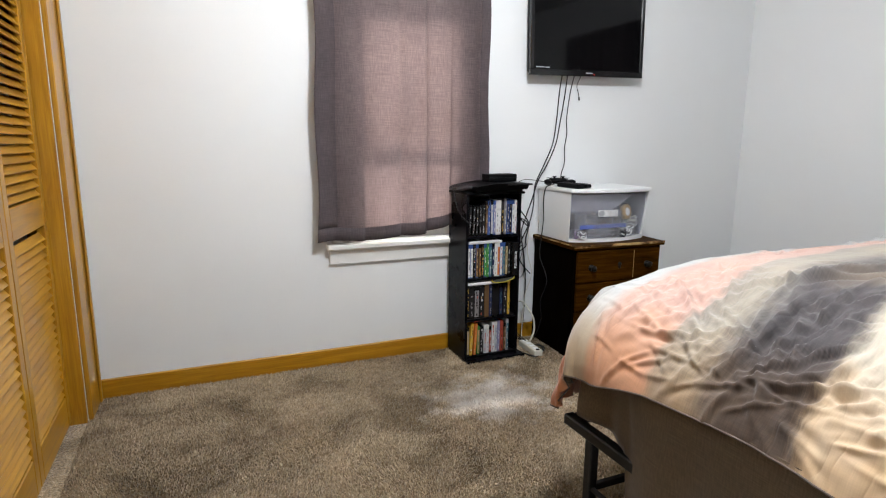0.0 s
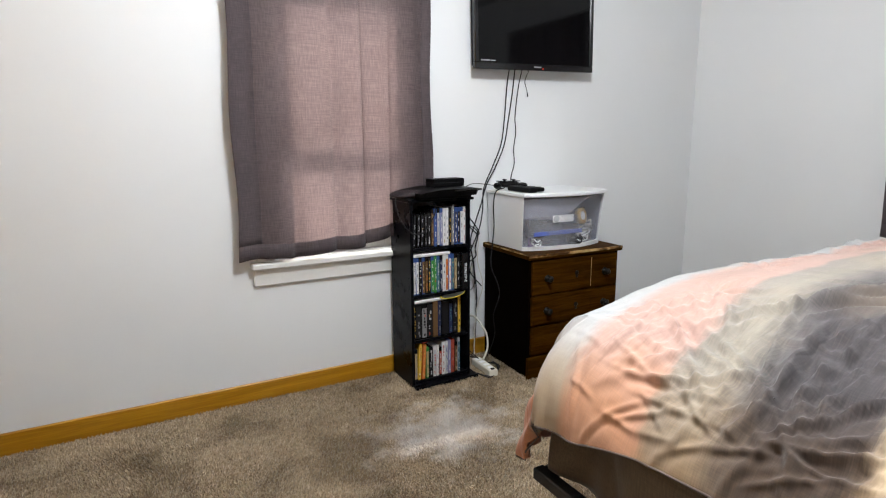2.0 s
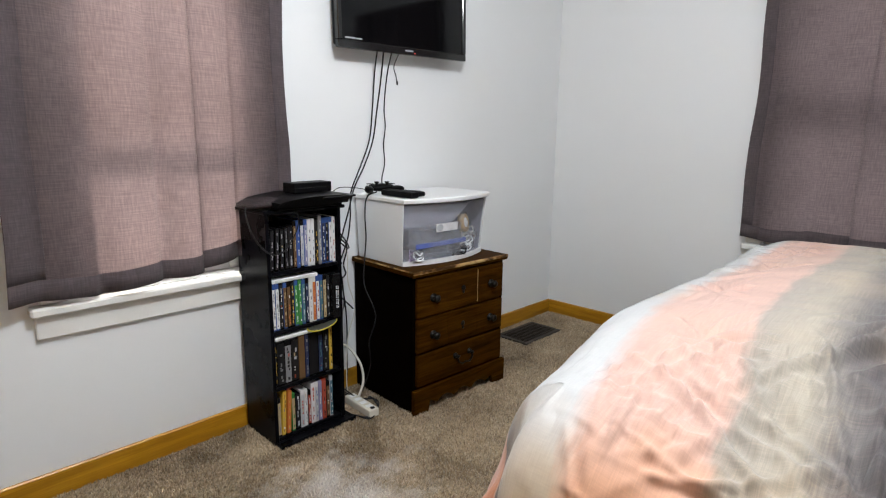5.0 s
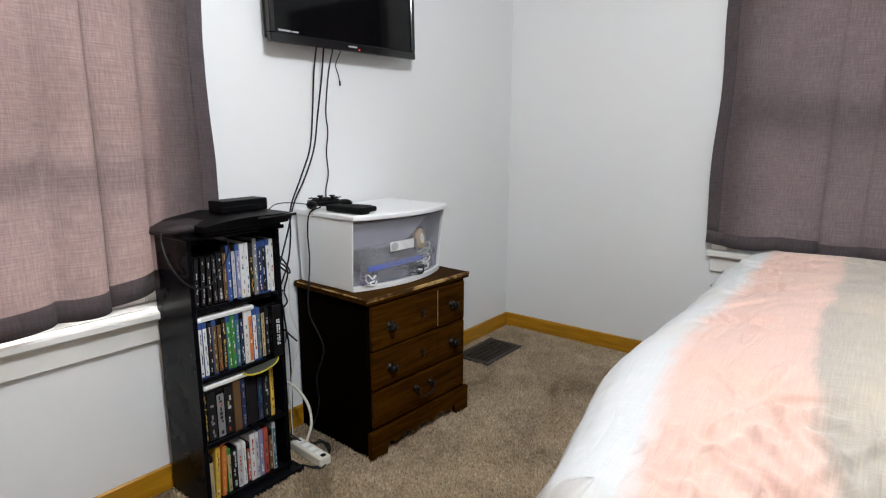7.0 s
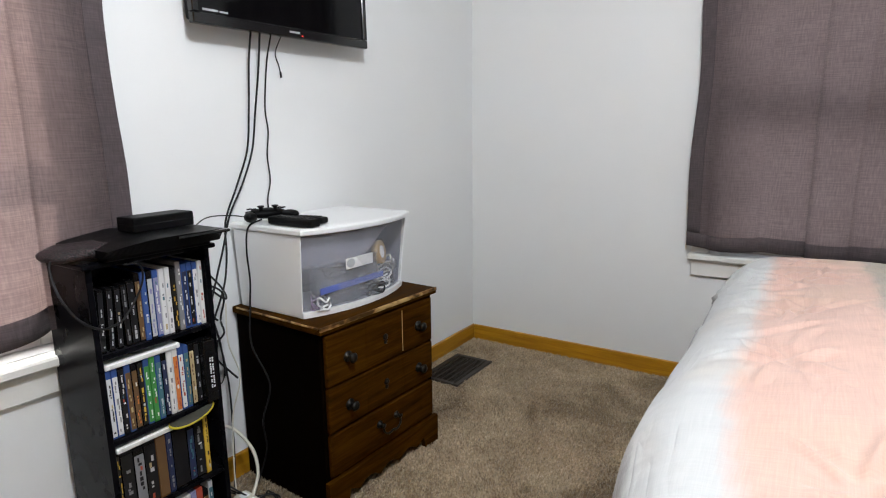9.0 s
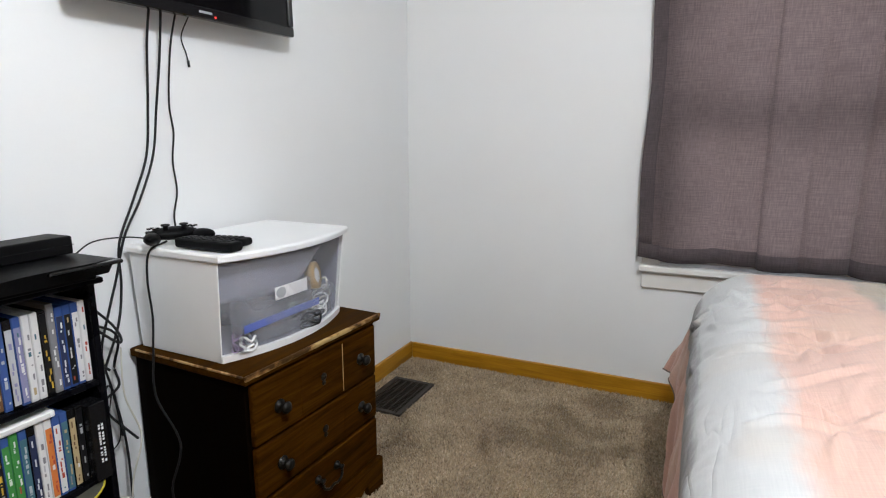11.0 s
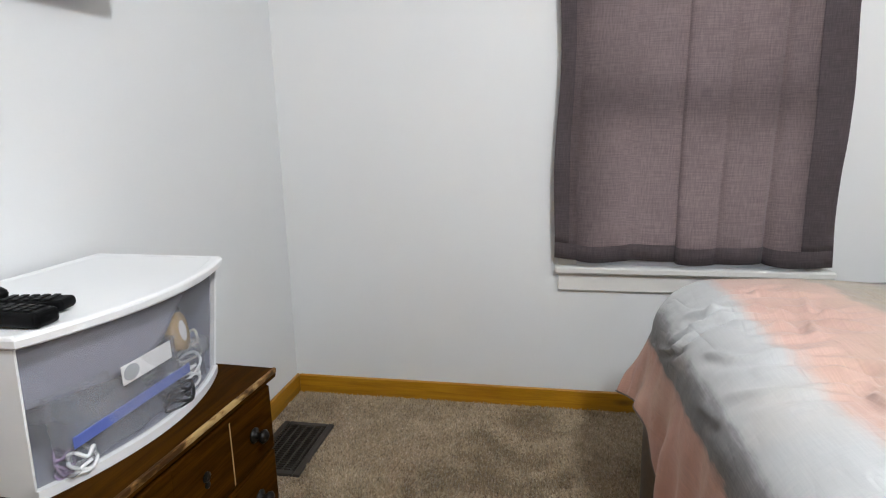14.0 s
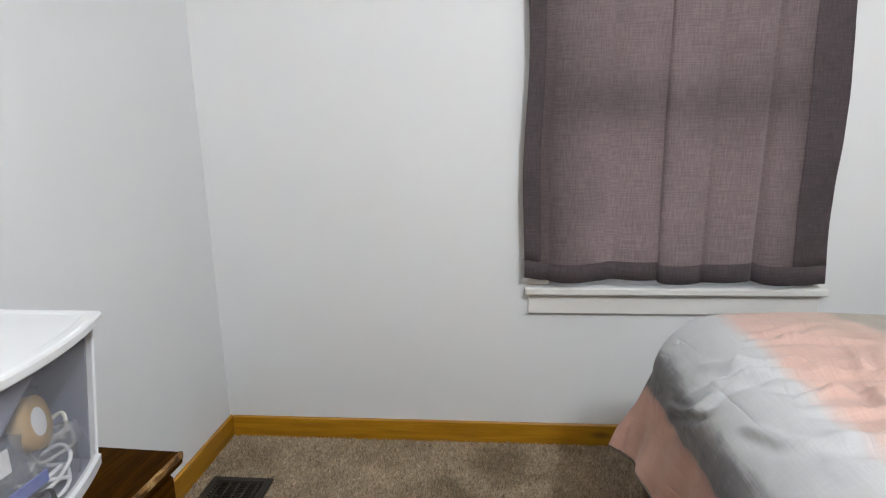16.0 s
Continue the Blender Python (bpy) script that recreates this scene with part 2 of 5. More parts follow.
def quilt_mat():
    """Watercolour bands across the comforter; the second UV axis runs along the bed from the foot hem."""
    m, t, b = node_mat("printed_comforter_cotton")
    uv = coords(t, "UV")
    sep = t.nodes.new("ShaderNodeSeparateXYZ")
    link(t, uv, sep.inputs[0])
    soft = noise_tex(t, uv, 7.0, 4, 0.6)
    rag = noise_tex(t, uv, 60.0, 3, 0.7, (0.25, 1.0, 1.0))
    skew = t.nodes.new("ShaderNodeMapRange")
    skew.interpolation_type = "SMOOTHSTEP"
    for k, val in ((1, 0.50), (2, 1.25), (3, 0.085), (4, 0.0)):
        skew.inputs[k].default_value = val
    link(t, sep.outputs[0], skew.inputs[0])
    v = mth(t, "ADD", mth(t, "SUBTRACT", sep.outputs[1], skew.outputs[0]), mth(t, "MULTIPLY", mth(t, "SUBTRACT", soft, 0.5), 0.06))
    v = mth(t, "ADD", v, mth(t, "MULTIPLY", mth(t, "SUBTRACT", rag, 0.5), 0.030))
    v = mth(t, "DIVIDE", v, 2.4)
    white, pink, pale, grey, cream = (0.44, 0.448, 0.452), (0.50, 0.340, 0.290), (0.29, 0.262, 0.232), (0.074, 0.066, 0.070), (0.56, 0.500, 0.415)
    rose = (0.48, 0.265, 0.205)
    # bands by the distance from the foot hem (0 m) up over the fold and along the top
    stops = []
    for p, c in ((0.00, rose), (0.305, rose), (0.318, (0.125, 0.120, 0.125)), (0.380, (0.150, 0.143, 0.148)), (0.405, white), (0.535, white),
                 (0.57, pink), (0.745, pink), (0.762, pale), (0.840, (0.33, 0.295, 0.245)), (0.895, (0.15, 0.137, 0.133)),
                 (0.935, grey), (1.075, grey), (1.105, cream), (1.33, cream), (1.37, pink), (1.58, pink), (1.62, white), (1.80, white), (1.84, grey), (2.0, grey), (2.05, cream)):
        stops.append((p / 2.4, c))
    c = ramp(t, v, stops[:22])
    # brushed streaks and washed blotches
    streak = noise_tex(t, uv, 26.0, 4, 0.7, (0.6, 14.0, 1.0))
    streak2 = noise_tex(t, uv, 26.0, 4, 0.7, (14.0, 0.6, 1.0))
    bw = t.nodes.new("ShaderNodeRGBToBW")
    link(t, c, bw.inputs[0])
    how = ramp(t, bw.outputs[0], [(0.12, (1.0,) * 3), (0.42, (0.22,) * 3)])
    c = mixc(t, how, c, ramp(t, streak, [(0.30, (0.80, 0.79, 0.78)), (0.5, (1.0,) * 3), (0.70, (1.30, 1.26, 1.20))]), "MULTIPLY")
    c = mixc(t, how, c, ramp(t, streak2, [(0.30, (0.86, 0.85, 0.84)), (0.5, (1.0,) * 3), (0.70, (1.24, 1.18, 1.10))]), "MULTIPLY")
    blot = noise_tex(t, uv, 3.2, 3, 0.5)
    c = mixc(t, ramp(t, blot, [(0.52, (0, 0, 0)), (0.74, (0.40,) * 3)]), c, (0.50, 0.39, 0.28))
    # the colour turns to orange towards the near side hem
    hem_tint = ramp(t, mth(t, "ADD", sep.outputs[0], mth(t, "MULTIPLY", mth(t, "SUBTRACT", blot, 0.5), 0.5)), [(0.58, (1.0,) * 3), (0.76, (0.0,) * 3)])
    c = mixc(t, hem_tint, c, mixc(t, 1.0, c, (1.0, 0.76, 0.52), "MULTIPLY"))
    link(t, c, b.inputs["Base Color"])
    b.inputs["Roughness"].default_value = 0.8
    b.inputs["Sheen Weight"].default_value = 0.2
    b.inputs["Specular IOR Level"].default_value = 0.2
    crink = noise_tex(t, uv, 15.0, 2, 0.5, None, 0.4)
    lines = mth(t, "ABSOLUTE", mth(t, "SUBTRACT", noise_tex(t, uv, 8.0, 2, 0.5, (0.45, 1.7, 1.0), 0.25), 0.5))
    lines = ramp(t, lines, [(0.0, (0.0,) * 3), (0.03, (0.55,) * 3), (0.10, (1.0,) * 3)])
    patch = ramp(t, noise_tex(t, uv, 4.0, 2), [(0.38, (0.0,) * 3), (0.58, (1.0,) * 3)])
    crink = mth(t, "ADD", crink, mth(t, "MULTIPLY", mth(t, "MULTIPLY", lines, patch), 0.45))
    weave = noise_tex(t, uv, 500.0, 2, 0.6)
    bump(t, b, mth(t, "ADD", crink, mth(t, "MULTIPLY", weave, 0.06)), 0.45, 0.008)
    return m


M["quilt"] = quilt_mat()


def glass_mat(name, rough=0.0, col=(1, 1, 1)):
    m, t, b = node_mat(name)
    b.inputs["Base Color"].default_value = (*col, 1)
    b.inputs["Transmission Weight"].default_value = 1.0
    b.inputs["Roughness"].default_value = rough
    b.inputs["IOR"].default_value = 1.45
    return m


M["glass"] = glass_mat("window_glass")


def frosted_mat():
    m, t, b = node_mat("clear_cloudy_plastic")
    o = coords(t)
    n = noise_tex(t, o, 9.0)
    b.inputs["Base Color"].default_value = (0.72, 0.73, 0.80, 1)
    b.inputs["Roughness"].default_value = 0.25
    b.inputs["Alpha"].default_value = 1.0
    link(t, ramp(t, n, [(0.3, (0.07,) * 3), (0.7, (0.15,) * 3)]), b.inputs["Alpha"])
    return m


M["cloudy"] = frosted_mat()


def flat(name, col, rough=0.45):
    return paint(name, col, rough, vary=0.06, scale=40, grain=400, relief=0.03, spec=0.3)


# ---- mesh helpers ----
def finish(name, bm, material, parent=None, label="", smooth=False):
    me = bpy.data.meshes.new(name)
    bmesh.ops.recalc_face_normals(bm, faces=bm.faces)
    if smooth:
        for f in bm.faces:
            f.smooth = True
    bm.to_mesh(me)
    bm.free()
    me.materials.append(material)
    ob = new(name, me)
    if parent:
        ob.parent = parent
    if label:
        ob["label"] = label
    return ob


def part(name, bm, material, parent, label="", smooth=False):
    return finish(name, bm, material, parent, label, smooth)


def box(x0, x1, y0, y1, z0, z1, bevel=0.0, bm=None, seg=1):
    bm = bm or bmesh.new()
    g = bmesh.ops.create_cube(bm, size=1.0, matrix=Matrix.LocRotScale(((x0 + x1) / 2, (y0 + y1) / 2, (z0 + z1) / 2), None, (x1 - x0, y1 - y0, z1 - z0)))
    if bevel:
        vs = set(g["verts"])
        bmesh.ops.bevel(bm, geom=[e for e in bm.edges if e.verts[0] in vs and e.verts[1] in vs], offset=bevel, segments=seg, affect="EDGES", profile=0.5)
    return bm


def cyl(r, h, m=Matrix(), seg=16, r2=None, bm=None):
    bm = bm or bmesh.new()
    bmesh.ops.create_cone(bm, cap_ends=True, segments=seg, radius1=r, radius2=r if r2 is None else r2, depth=h, matrix=m)
    return bm


def lathe(profile, m=Matrix(), seg=16, bm=None):
    """profile: (radius, height) pairs, turned round the z axis."""
    bm = bm or bmesh.new()
    rings = []
    for r, z in profile:
        rings.append([bm.verts.new(m @ Vector((r * math.cos(a), r * math.sin(a), z))) for a in (2 * math.pi * i / seg for i in range(seg))])
    for a, b in zip(rings, rings[1:]):
        for i in range(seg):
            bm.faces.new((a[i], a[(i + 1) % seg], b[(i + 1) % seg], b[i]))
    bm.faces.new(rings[0][::-1])
    bm.faces.new(rings[-1])
    return bm


def smooth_path(points, steps=8):
    """Catmull-Rom through the points."""
    p = [Vector(q) for q in points]
    p = [p[0] * 2 - p[1]] + p + [p[-1] * 2 - p[-2]]
    out = []
    for i in range(1, len(p) - 2):
        for k in range(steps):
            u = k / steps
            a, b, c, d = p[i - 1], p[i], p[i + 1], p[i + 2]
            out.append(0.5 * ((2 * b) + (c - a) * u + (2 * a - 5 * b + 4 * c - d) * u * u + (3 * b - a - 3 * c + d) * u ** 3))
    out.append(p[-2])
    return out


def tube(points, r=0.003, seg=7, steps=8, bm=None):
    bm = bm or bmesh.new()
    path = smooth_path(points, steps)
    rings = []
    up = Vector((0.3, 0.5, 0.81)).normalized()
    for i, q in enumerate(path):
        d = (path[min(i + 1, len(path) - 1)] - path[max(i - 1, 0)]).normalized()
        s = d.cross(up)
        s = s.normalized() if s.length > 1e-4 else Vector((1, 0, 0))
        n = s.cross(d).normalized()
        rings.append([bm.verts.new(q + (s * math.cos(a) + n * math.sin(a)) * r) for a in (2 * math.pi * k / seg for k in range(seg))])
    for a, b in zip(rings, rings[1:]):
        for k in range(seg):
            bm.faces.new((a[k], a[(k + 1) % seg], b[(k + 1) % seg], b[k]))
    bm.faces.new(rings[0][::-1])
    bm.faces.new(rings[-1])
    return bm


def thing(name, label, category, group="", at=None):
    e = new(name)
    e.empty_display_size = 0.05
    if at:
        e.location = at
    return tagged(e, label, category, group)


def structure(ob, label, category):
    return tagged(ob, label, category, kind="structure")


# ---- the room ----
floor = structure(finish("floor", box(WEST - 0.8, EAST + THICK, SOUTH - THICK, NORTH + THICK, -0.12, 0.0), M["carpet"]), "beige cut-pile carpet over the whole bedroom floor", "carpet")
structure(finish("ceiling", box(WEST - 0.8, EAST + THICK, SOUTH - THICK, NORTH + THICK, HIGH, HIGH + 0.12), M["ceiling"]), "plain white painted ceiling", "ceiling")


def carpet_pile(x0, x1, y0, y1, step):
    """Short leaning yarn tufts on a jittered grid, joined into one mesh."""
    rs = np.random.RandomState(4)
    gx, gy = np.meshgrid(np.arange(x0, x1, step), np.arange(y0, y1, step))
    n = gx.size
    p = np.stack([gx.ravel(), gy.ravel()], 1) + rs.uniform(-0.5, 0.5, (n, 2)) * step
    keep = (p[:, 0] > x0) & (p[:, 0] < x1) & (p[:, 1] > y0) & (p[:, 1] < y1)
    keep &= ~((abs(p[:, 0] - REGISTER[0]) < 0.174) & (abs(p[:, 1] - REGISTER[1]) < 0.109))
    p = p[keep]
    n = len(p)
    a = rs.uniform(0, 6.283, n)
    r = step * rs.uniform(0.45, 0.75, n)
    h = rs.uniform(0.006, 0.013, n)
    sway = np.array([noise.noise(Vector((x * 2.1, y * 2.1, 5.0))) for x, y in p]) * 5.0
    lean = rs.uniform(0.0, 0.007, n)[:, None] * np.stack([np.cos(sway), np.sin(sway)], 1) + rs.uniform(-0.003, 0.003, (n, 2))
    v = np.zeros((n, 6, 3))
    for k in range(3):
        c, s = np.cos(a + k * 2.094), np.sin(a + k * 2.094)
        v[:, k, 0], v[:, k, 1], v[:, k, 2] = p[:, 0] + r * c, p[:, 1] + r * s, -0.001
        v[:, 3 + k, 0], v[:, 3 + k, 1], v[:, 3 + k, 2] = p[:, 0] + lean[:, 0] + 0.45 * r * c, p[:, 1] + lean[:, 1] + 0.45 * r * s, h
    base = (np.arange(n) * 6)[:, None]
    quads = np.concatenate([base + np.array([[k, (k + 1) % 3, 3 + (k + 1) % 3, 3 + k]]) for k in range(3)], 0)
    tris = base + np.array([[3, 4, 5]])
    me = bpy.data.meshes.new("carpet_pile")
    me.from_pydata(v.reshape(-1, 3).tolist(), [], quads.tolist() + tris.tolist())
    me.materials.append(M["tuft"])
    ob = new("carpet_pile", me)
    return tagged(ob, "short beige carpet yarn standing over the floor", "carpet", kind="stuff")


carpet_pile(WEST, EAST - 0.016, 0.85, NORTH - 0.016, 0.0066)


def wall_with_hole(name, axis, inner, outer, lo, hi, a0, a1, z0, z1, label):
    """A wall across y (axis 'y': runs along x) or across x, with one opening a0..a1, z0..z1."""
    bm = bmesh.new()
    for s0, s1, h0, h1 in ((lo, a0, 0, HIGH), (a1, hi, 0, HIGH), (a0, a1, 0, z0), (a0, a1, z1, HIGH)):
        if h1 - h0 < 1e-4:
            continue
        if axis == "y":
            box(s0, s1, inner, outer, h0, h1, bm=bm)
        else:
            box(inner, outer, s0, s1, h0, h1, bm=bm)
    bmesh.ops.remove_doubles(bm, verts=bm.verts, dist=1e-5)
    return structure(finish(name, bm, M["wall"]), label, "wall")


W1 = (0.40, 1.00, 0.62, 1.90)
W2 = (0.86, 1.66, 0.62, 1.90)
CLOSET = (0.75, 2.655, 0.0, 2.03)
wall_with_hole("wall_north", "y", NORTH, NORTH + THICK, WEST - 0.8, EAST + THICK, *W1, "white painted wall with a curtained window")
wall_with_hole("wall_east", "x", EAST, EAST + THICK, SOUTH, NORTH, *W2, "white painted wall with a second curtained window")
wall_with_hole("wall_west", "x", WEST - 0.12, WEST, SOUTH, NORTH, *CLOSET, "white painted wall with a closet opening")
structure(finish("wall_south", box(WEST - 0.8, EAST + THICK, SOUTH - THICK, SOUTH, 0, HIGH), M["wall"]), "plain white painted wall behind the bed", "wall")
structure(finish("wall_closet", box(WEST - 0.8, WEST - 0.7, SOUTH, NORTH, 0, HIGH), M["wall"]), "back wall inside the closet", "wall")

# baseboards: varnished pine
for a, b, mm, lab in (((WEST + 0.005, EAST), (NORTH - 0.014, NORTH), "pine_x", "varnished knotty pine baseboard below the window"),
                      ((EAST - 0.014, EAST), (SOUTH, NORTH - 0.0145), "pine_y", "varnished pine baseboard along the side wall")):
    bm = box(a[0], a[1], b[0], b[1], 0.0, 0.088, 0.004)
    structure(finish("baseboard", bm, M[mm]), lab, "baseboard")


def window(name, axis, wall, w, rail_z, label):
    """A double-hung window. axis 'y': in a wall facing -y at y = wall; 'x': in a wall facing -x at x = wall."""
    a0, a1, z0, z1 = w
    root = structure(new(name), label, "window")

    def put(nm, s0, s1, d0, d1, h0, h1, mat, bev=0.003, parent=None, lab=""):
        bm = box(s0, s1, wall + d0, wall + d1, h0, h1, bev) if axis == "y" else box(wall + d0, wall + d1, s0, s1, h0, h1, bev)
        return part(nm, bm, mat, parent or root, lab)

    white = M["trim_white"]
    # stool, apron, casing
    put("window_sill", a0 - 0.105, a1 + 0.085, -0.050, 0.03, z0 - 0.030, z0 - 0.002, white, 0.006)
    put("apron", a0 - 0.092, a1 + 0.072, -0.020, 0.0, z0 - 0.104, z0 - 0.032, white, 0.003)
    put("casing", a0 - 0.075, a0 - 0.003, -0.016, 0.0, z0, z1 + 0.07, white)
    put("casing", a1 + 0.003, a1 + 0.075, -0.016, 0.0, z0, z1 + 0.07, white)
    put("casing", a0 - 0.002, a1 + 0.002, -0.016, 0.0, z1 + 0.003, z1 + 0.07, white)
    # jambs and sashes
    put("jamb", a0 + 0.001, a0 + 0.02, 0.035, 0.145, z0, z1, white)
    put("jamb", a1 - 0.02, a1 - 0.001, 0.035, 0.145, z0, z1, white)
    for h0, h1, d in ((z0 + 0.001, rail_z, 0.06), (rail_z - 0.025, z1 - 0.001, 0.10)):
        sash = put("sash", a0 + 0.021, a0 + 0.061, d, d + 0.034, h0, h1, white)
        put("stile", a1 - 0.061, a1 - 0.021, d, d + 0.034, h0, h1, white, 0.003, sash)
        put("rail", a0 + 0.062, a1 - 0.062, d, d + 0.034, h0, h0 + 0.060, white, 0.003, sash)
        put("rail", a0 + 0.062, a1 - 0.062, d, d + 0.034, h1 - 0.060, h1, white, 0.003, sash)
        g = put("pane", a0 + 0.060, a1 - 0.060, d + 0.014, d + 0.018, h0 + 0.058, h1 - 0.058, M["glass"], 0.0, sash, "clear window glass")
        g.visible_shadow = False
    return root


window("window_1", "y", NORTH, W1, 1.20, "white double-hung window behind a curtain")
window("window_2", "x", EAST, W2, 1.24, "white double-hung window beside the bed")


def smoothstep(a, b, x):
    u = min(1, max(0, (x - a) / (b - a)))
    return u * u * (3 - 2 * u)


def curtain(name, axis, plane, a0, a1, top, bottom, phase, label):
    """A gathered cloth panel on a rod. bottom(u) gives the hem's height across the width."""
    root = thing(name, label, "curtain", "curtains")
    n, k = 320, 46

    def edge(u):
        return smoothstep(0.06, 0.17, u) * smoothstep(0.97, 0.86, u)

    def fold(u, v):
        return 2 * math.pi * 5.6 * u + phase + 0.9 * math.sin(u * 9 + phase) + 0.35 * math.sin(v * 2.4 + u * 6)

    def depth(u, v):
        g = 0.35 + 0.65 * v
        f = 0.005 * math.sin(u * 34 + phase) + 0.004 * math.sin(u * 57 + 1.7 * phase)
        f += 0.010 * (noise.noise(Vector((u * 6, v * 2.2, phase)))) + 0.015 * math.cos(fold(u, v)) * edge(u)
        f += 0.0035 * noise.noise(Vector((u * 20, v * 14, phase + 4)))
        return f * g

    def sheet(u0, u1, v0, v1, off, mat, nm, thick, lab=""):
        nu, nv = max(2, int(n * (u1 - u0))), max(2, int(k * (v1 - v0)))
        bm = bmesh.new()
        uvl = bm.loops.layers.uv.new("UVMap")
        grid = []
        for j in range(nv + 1):
            row = []
            for i in range(nu + 1):
                u, v = u0 + (u1 - u0) * i / nu, v0 + (v1 - v0) * j / nv
                h = bottom(u)
                z = top + (h - top) * v
                widen = (u - 0.5) * 0.035 * v
                gather = 0.025 * edge(u) * (0.9 + 0.12 * math.sin(u * 21 + phase)) * math.sin(fold(u, v))
                s = a0 + (a1 - a0) * (u + gather) + widen * (a1 - a0) + 0.006 * math.sin(z * 9 + u * 5) * (abs(u - 0.5) * 2) ** 3
                d = plane - depth(u, v) - off
                vert = bm.verts.new((s, d, z) if axis == "y" else (d, s, z))
                row.append((vert, ((a0 + (a1 - a0) * u) * 1.15, z)))
            grid.append(row)
        for j in range(nv):
            for i in range(nu):
                q = [grid[j][i], grid[j][i + 1], grid[j + 1][i + 1], grid[j + 1][i]]
                f = bm.faces.new([x[0] for x in q])
                for lp, x in zip(f.loops, q):
                    lp[uvl].uv = x[1]
        ob = part(nm, bm, mat, root, lab, True)
        if thick:
            md = ob.modifiers.new("thickness", "SOLIDIFY")
            md.thickness, md.offset = thick, 0.0
        return ob

    sheet(0.0, 1.0, 0.0, 1.0, 0.0, M["curtain"], "panel", 0.0)
    hem = 0.062 / (top - bottom(0.5))
    sheet(0.0, 1.0, 1.0 - hem, 1.0, 0.003, M["curtain_hem"], "bottom_hem", 0.001, "doubled dark hem")
    for s0, s1 in ((0.0, 0.11), (0.945, 1.0)):
        sheet(s0, s1, 0.0, 1.0 - hem, 0.003, M["curtain_hem"], "side_hem", 0.001, "doubled dark hem")
    rod = tube([(a0 - 0.05, plane, top + 0.012), ((a0 + a1) / 2, plane, top + 0.012), (a1 + 0.05, plane, top + 0.012)] if axis == "y"
               else [(plane, a0 - 0.05, top + 0.012), (plane, (a0 + a1) / 2, top + 0.012), (plane, a1 + 0.05, top + 0.012)], 0.010, 10)
    part("rod", rod, M["white_plastic"], root, "", True)
    for s in (a0 - 0.04, a1 + 0.04):
        w = NORTH if axis == "y" else EAST
        bm = box(s - 0.008, s + 0.008, plane + 0.004, w, top, top + 0.024, 0.003) if axis == "y" else box(plane + 0.004, w, s - 0.008, s + 0.008, top, top + 0.024, 0.003)
        part("bracket", bm, M["white_plastic"], root)
    return root


curtain("curtain", "y", NORTH - 0.060, 0.262, 1.125, 2.06, lambda u: 0.637 + 0.055 * smoothstep(0.35, 0.9, u) + 0.006 * math.sin(u * 19), 0.6,
        "grey-brown woven curtain glowing with daylight over the window")
curtain("curtain", "x", EAST - 0.060, 0.800, 1.740, 2.06, lambda u: 0.640 + 0.012 * u - 0.006 * math.sin(u * 17), 2.4,
        "grey-brown woven curtain over the window beside the bed")

# ---- closet: casing and louvred folding doors ----
casing = thing("closet_casing", "varnished pine casing round the closet opening", "door casing")
tagged(casing, kind="structure")
part("side_casing", box(WEST, WEST + 0.018, 2.655, 2.835, 0.0, 2.10, 0.004), M["pine_z"], casing)
part("side_casing", box(WEST, WEST + 0.018, 0.645, 0.735, 0.0, 2.10, 0.004), M["pine_z"], casing)
part("head_casing", box(WEST, WEST + 0.018, 0.736, 2.654, 2.035, 2.10, 0.004), M["pine_y"], casing)
part("jamb", box(WEST - 0.119, WEST - 0.001, 2.638, 2.654, 0.0, 2.03, 0.002), M["pine_z"], casing)
part("edge_strip", box(WEST + 0.0185, WEST + 0.028, 2.815, 2.84, 0.0, 2.10, 0.003), M["pine_z"], casing)


def louvre_panel(y0, y1, knob):
    root = thing("closet_door", "varnished pine louvred folding closet door, closed", "door", "closet doors")
    x0, x1 = WEST - 0.080, WEST - 0.052
    for s0, s1 in ((y0, y0 + 0.042), (y1 - 0.042, y1)):
        part("stile", box(x0, x1, s0, s1, 0.02, 2.02, 0.003), M["pine_z"], root)
    for h0, h1 in ((0.02, 0.14), (0.80, 0.90), (1.93, 2.02)):
        part("rail", box(x0, x1, y0 + 0.043, y1 - 0.043, h0, h1, 0.003), M["pine_y"], root)
    for lo, hi in ((0.15, 0.79), (0.91, 1.92)):
        z = lo + 0.012
        while z < hi:
            bm = box(-0.017, 0.017, y0 + 0.040, y1 - 0.040, -0.003, 0.003, 0.0015)
            bmesh.ops.transform(bm, matrix=pose((x0 + x1) / 2, 0, z, 0, 52, 0), verts=bm.verts)
            part("slat", bm, M["pine_y"], root)
            z += 0.030
    if knob:
        m = pose(x1, (y0 + y1) / 2 + knob, 0.855, 0, 90, 0)
        part("knob", lathe([(0.008, -0.002), (0.007, 0.010), (0.016, 0.018), (0.017, 0.026), (0.010, 0.032)], m, 14), M["pine_z"], root, "round pine knob", True)


for i in range(4):
    louvre_panel(0.757 + 0.470 * i, 0.757 + 0.470 * i + 0.465, {1: 0.12, 2: -0.10, 3: 0.0}.get(i, 0.0))

# ---- ceiling light ----
lamp = thing("ceiling_light", "plain white ceiling lampholder with a bare round bulb", "ceiling light", at=(LAMP[0], LAMP[1], HIGH))
part("canopy", cyl(0.07, 0.02, pose(0, 0, -0.010), 32), M["white_plastic"], lamp, "", True)
part("socket", lathe([(0.030, -0.021), (0.032, -0.05), (0.026, -0.085)], Matrix(), 24), M["white_plastic"], lamp, "", True)

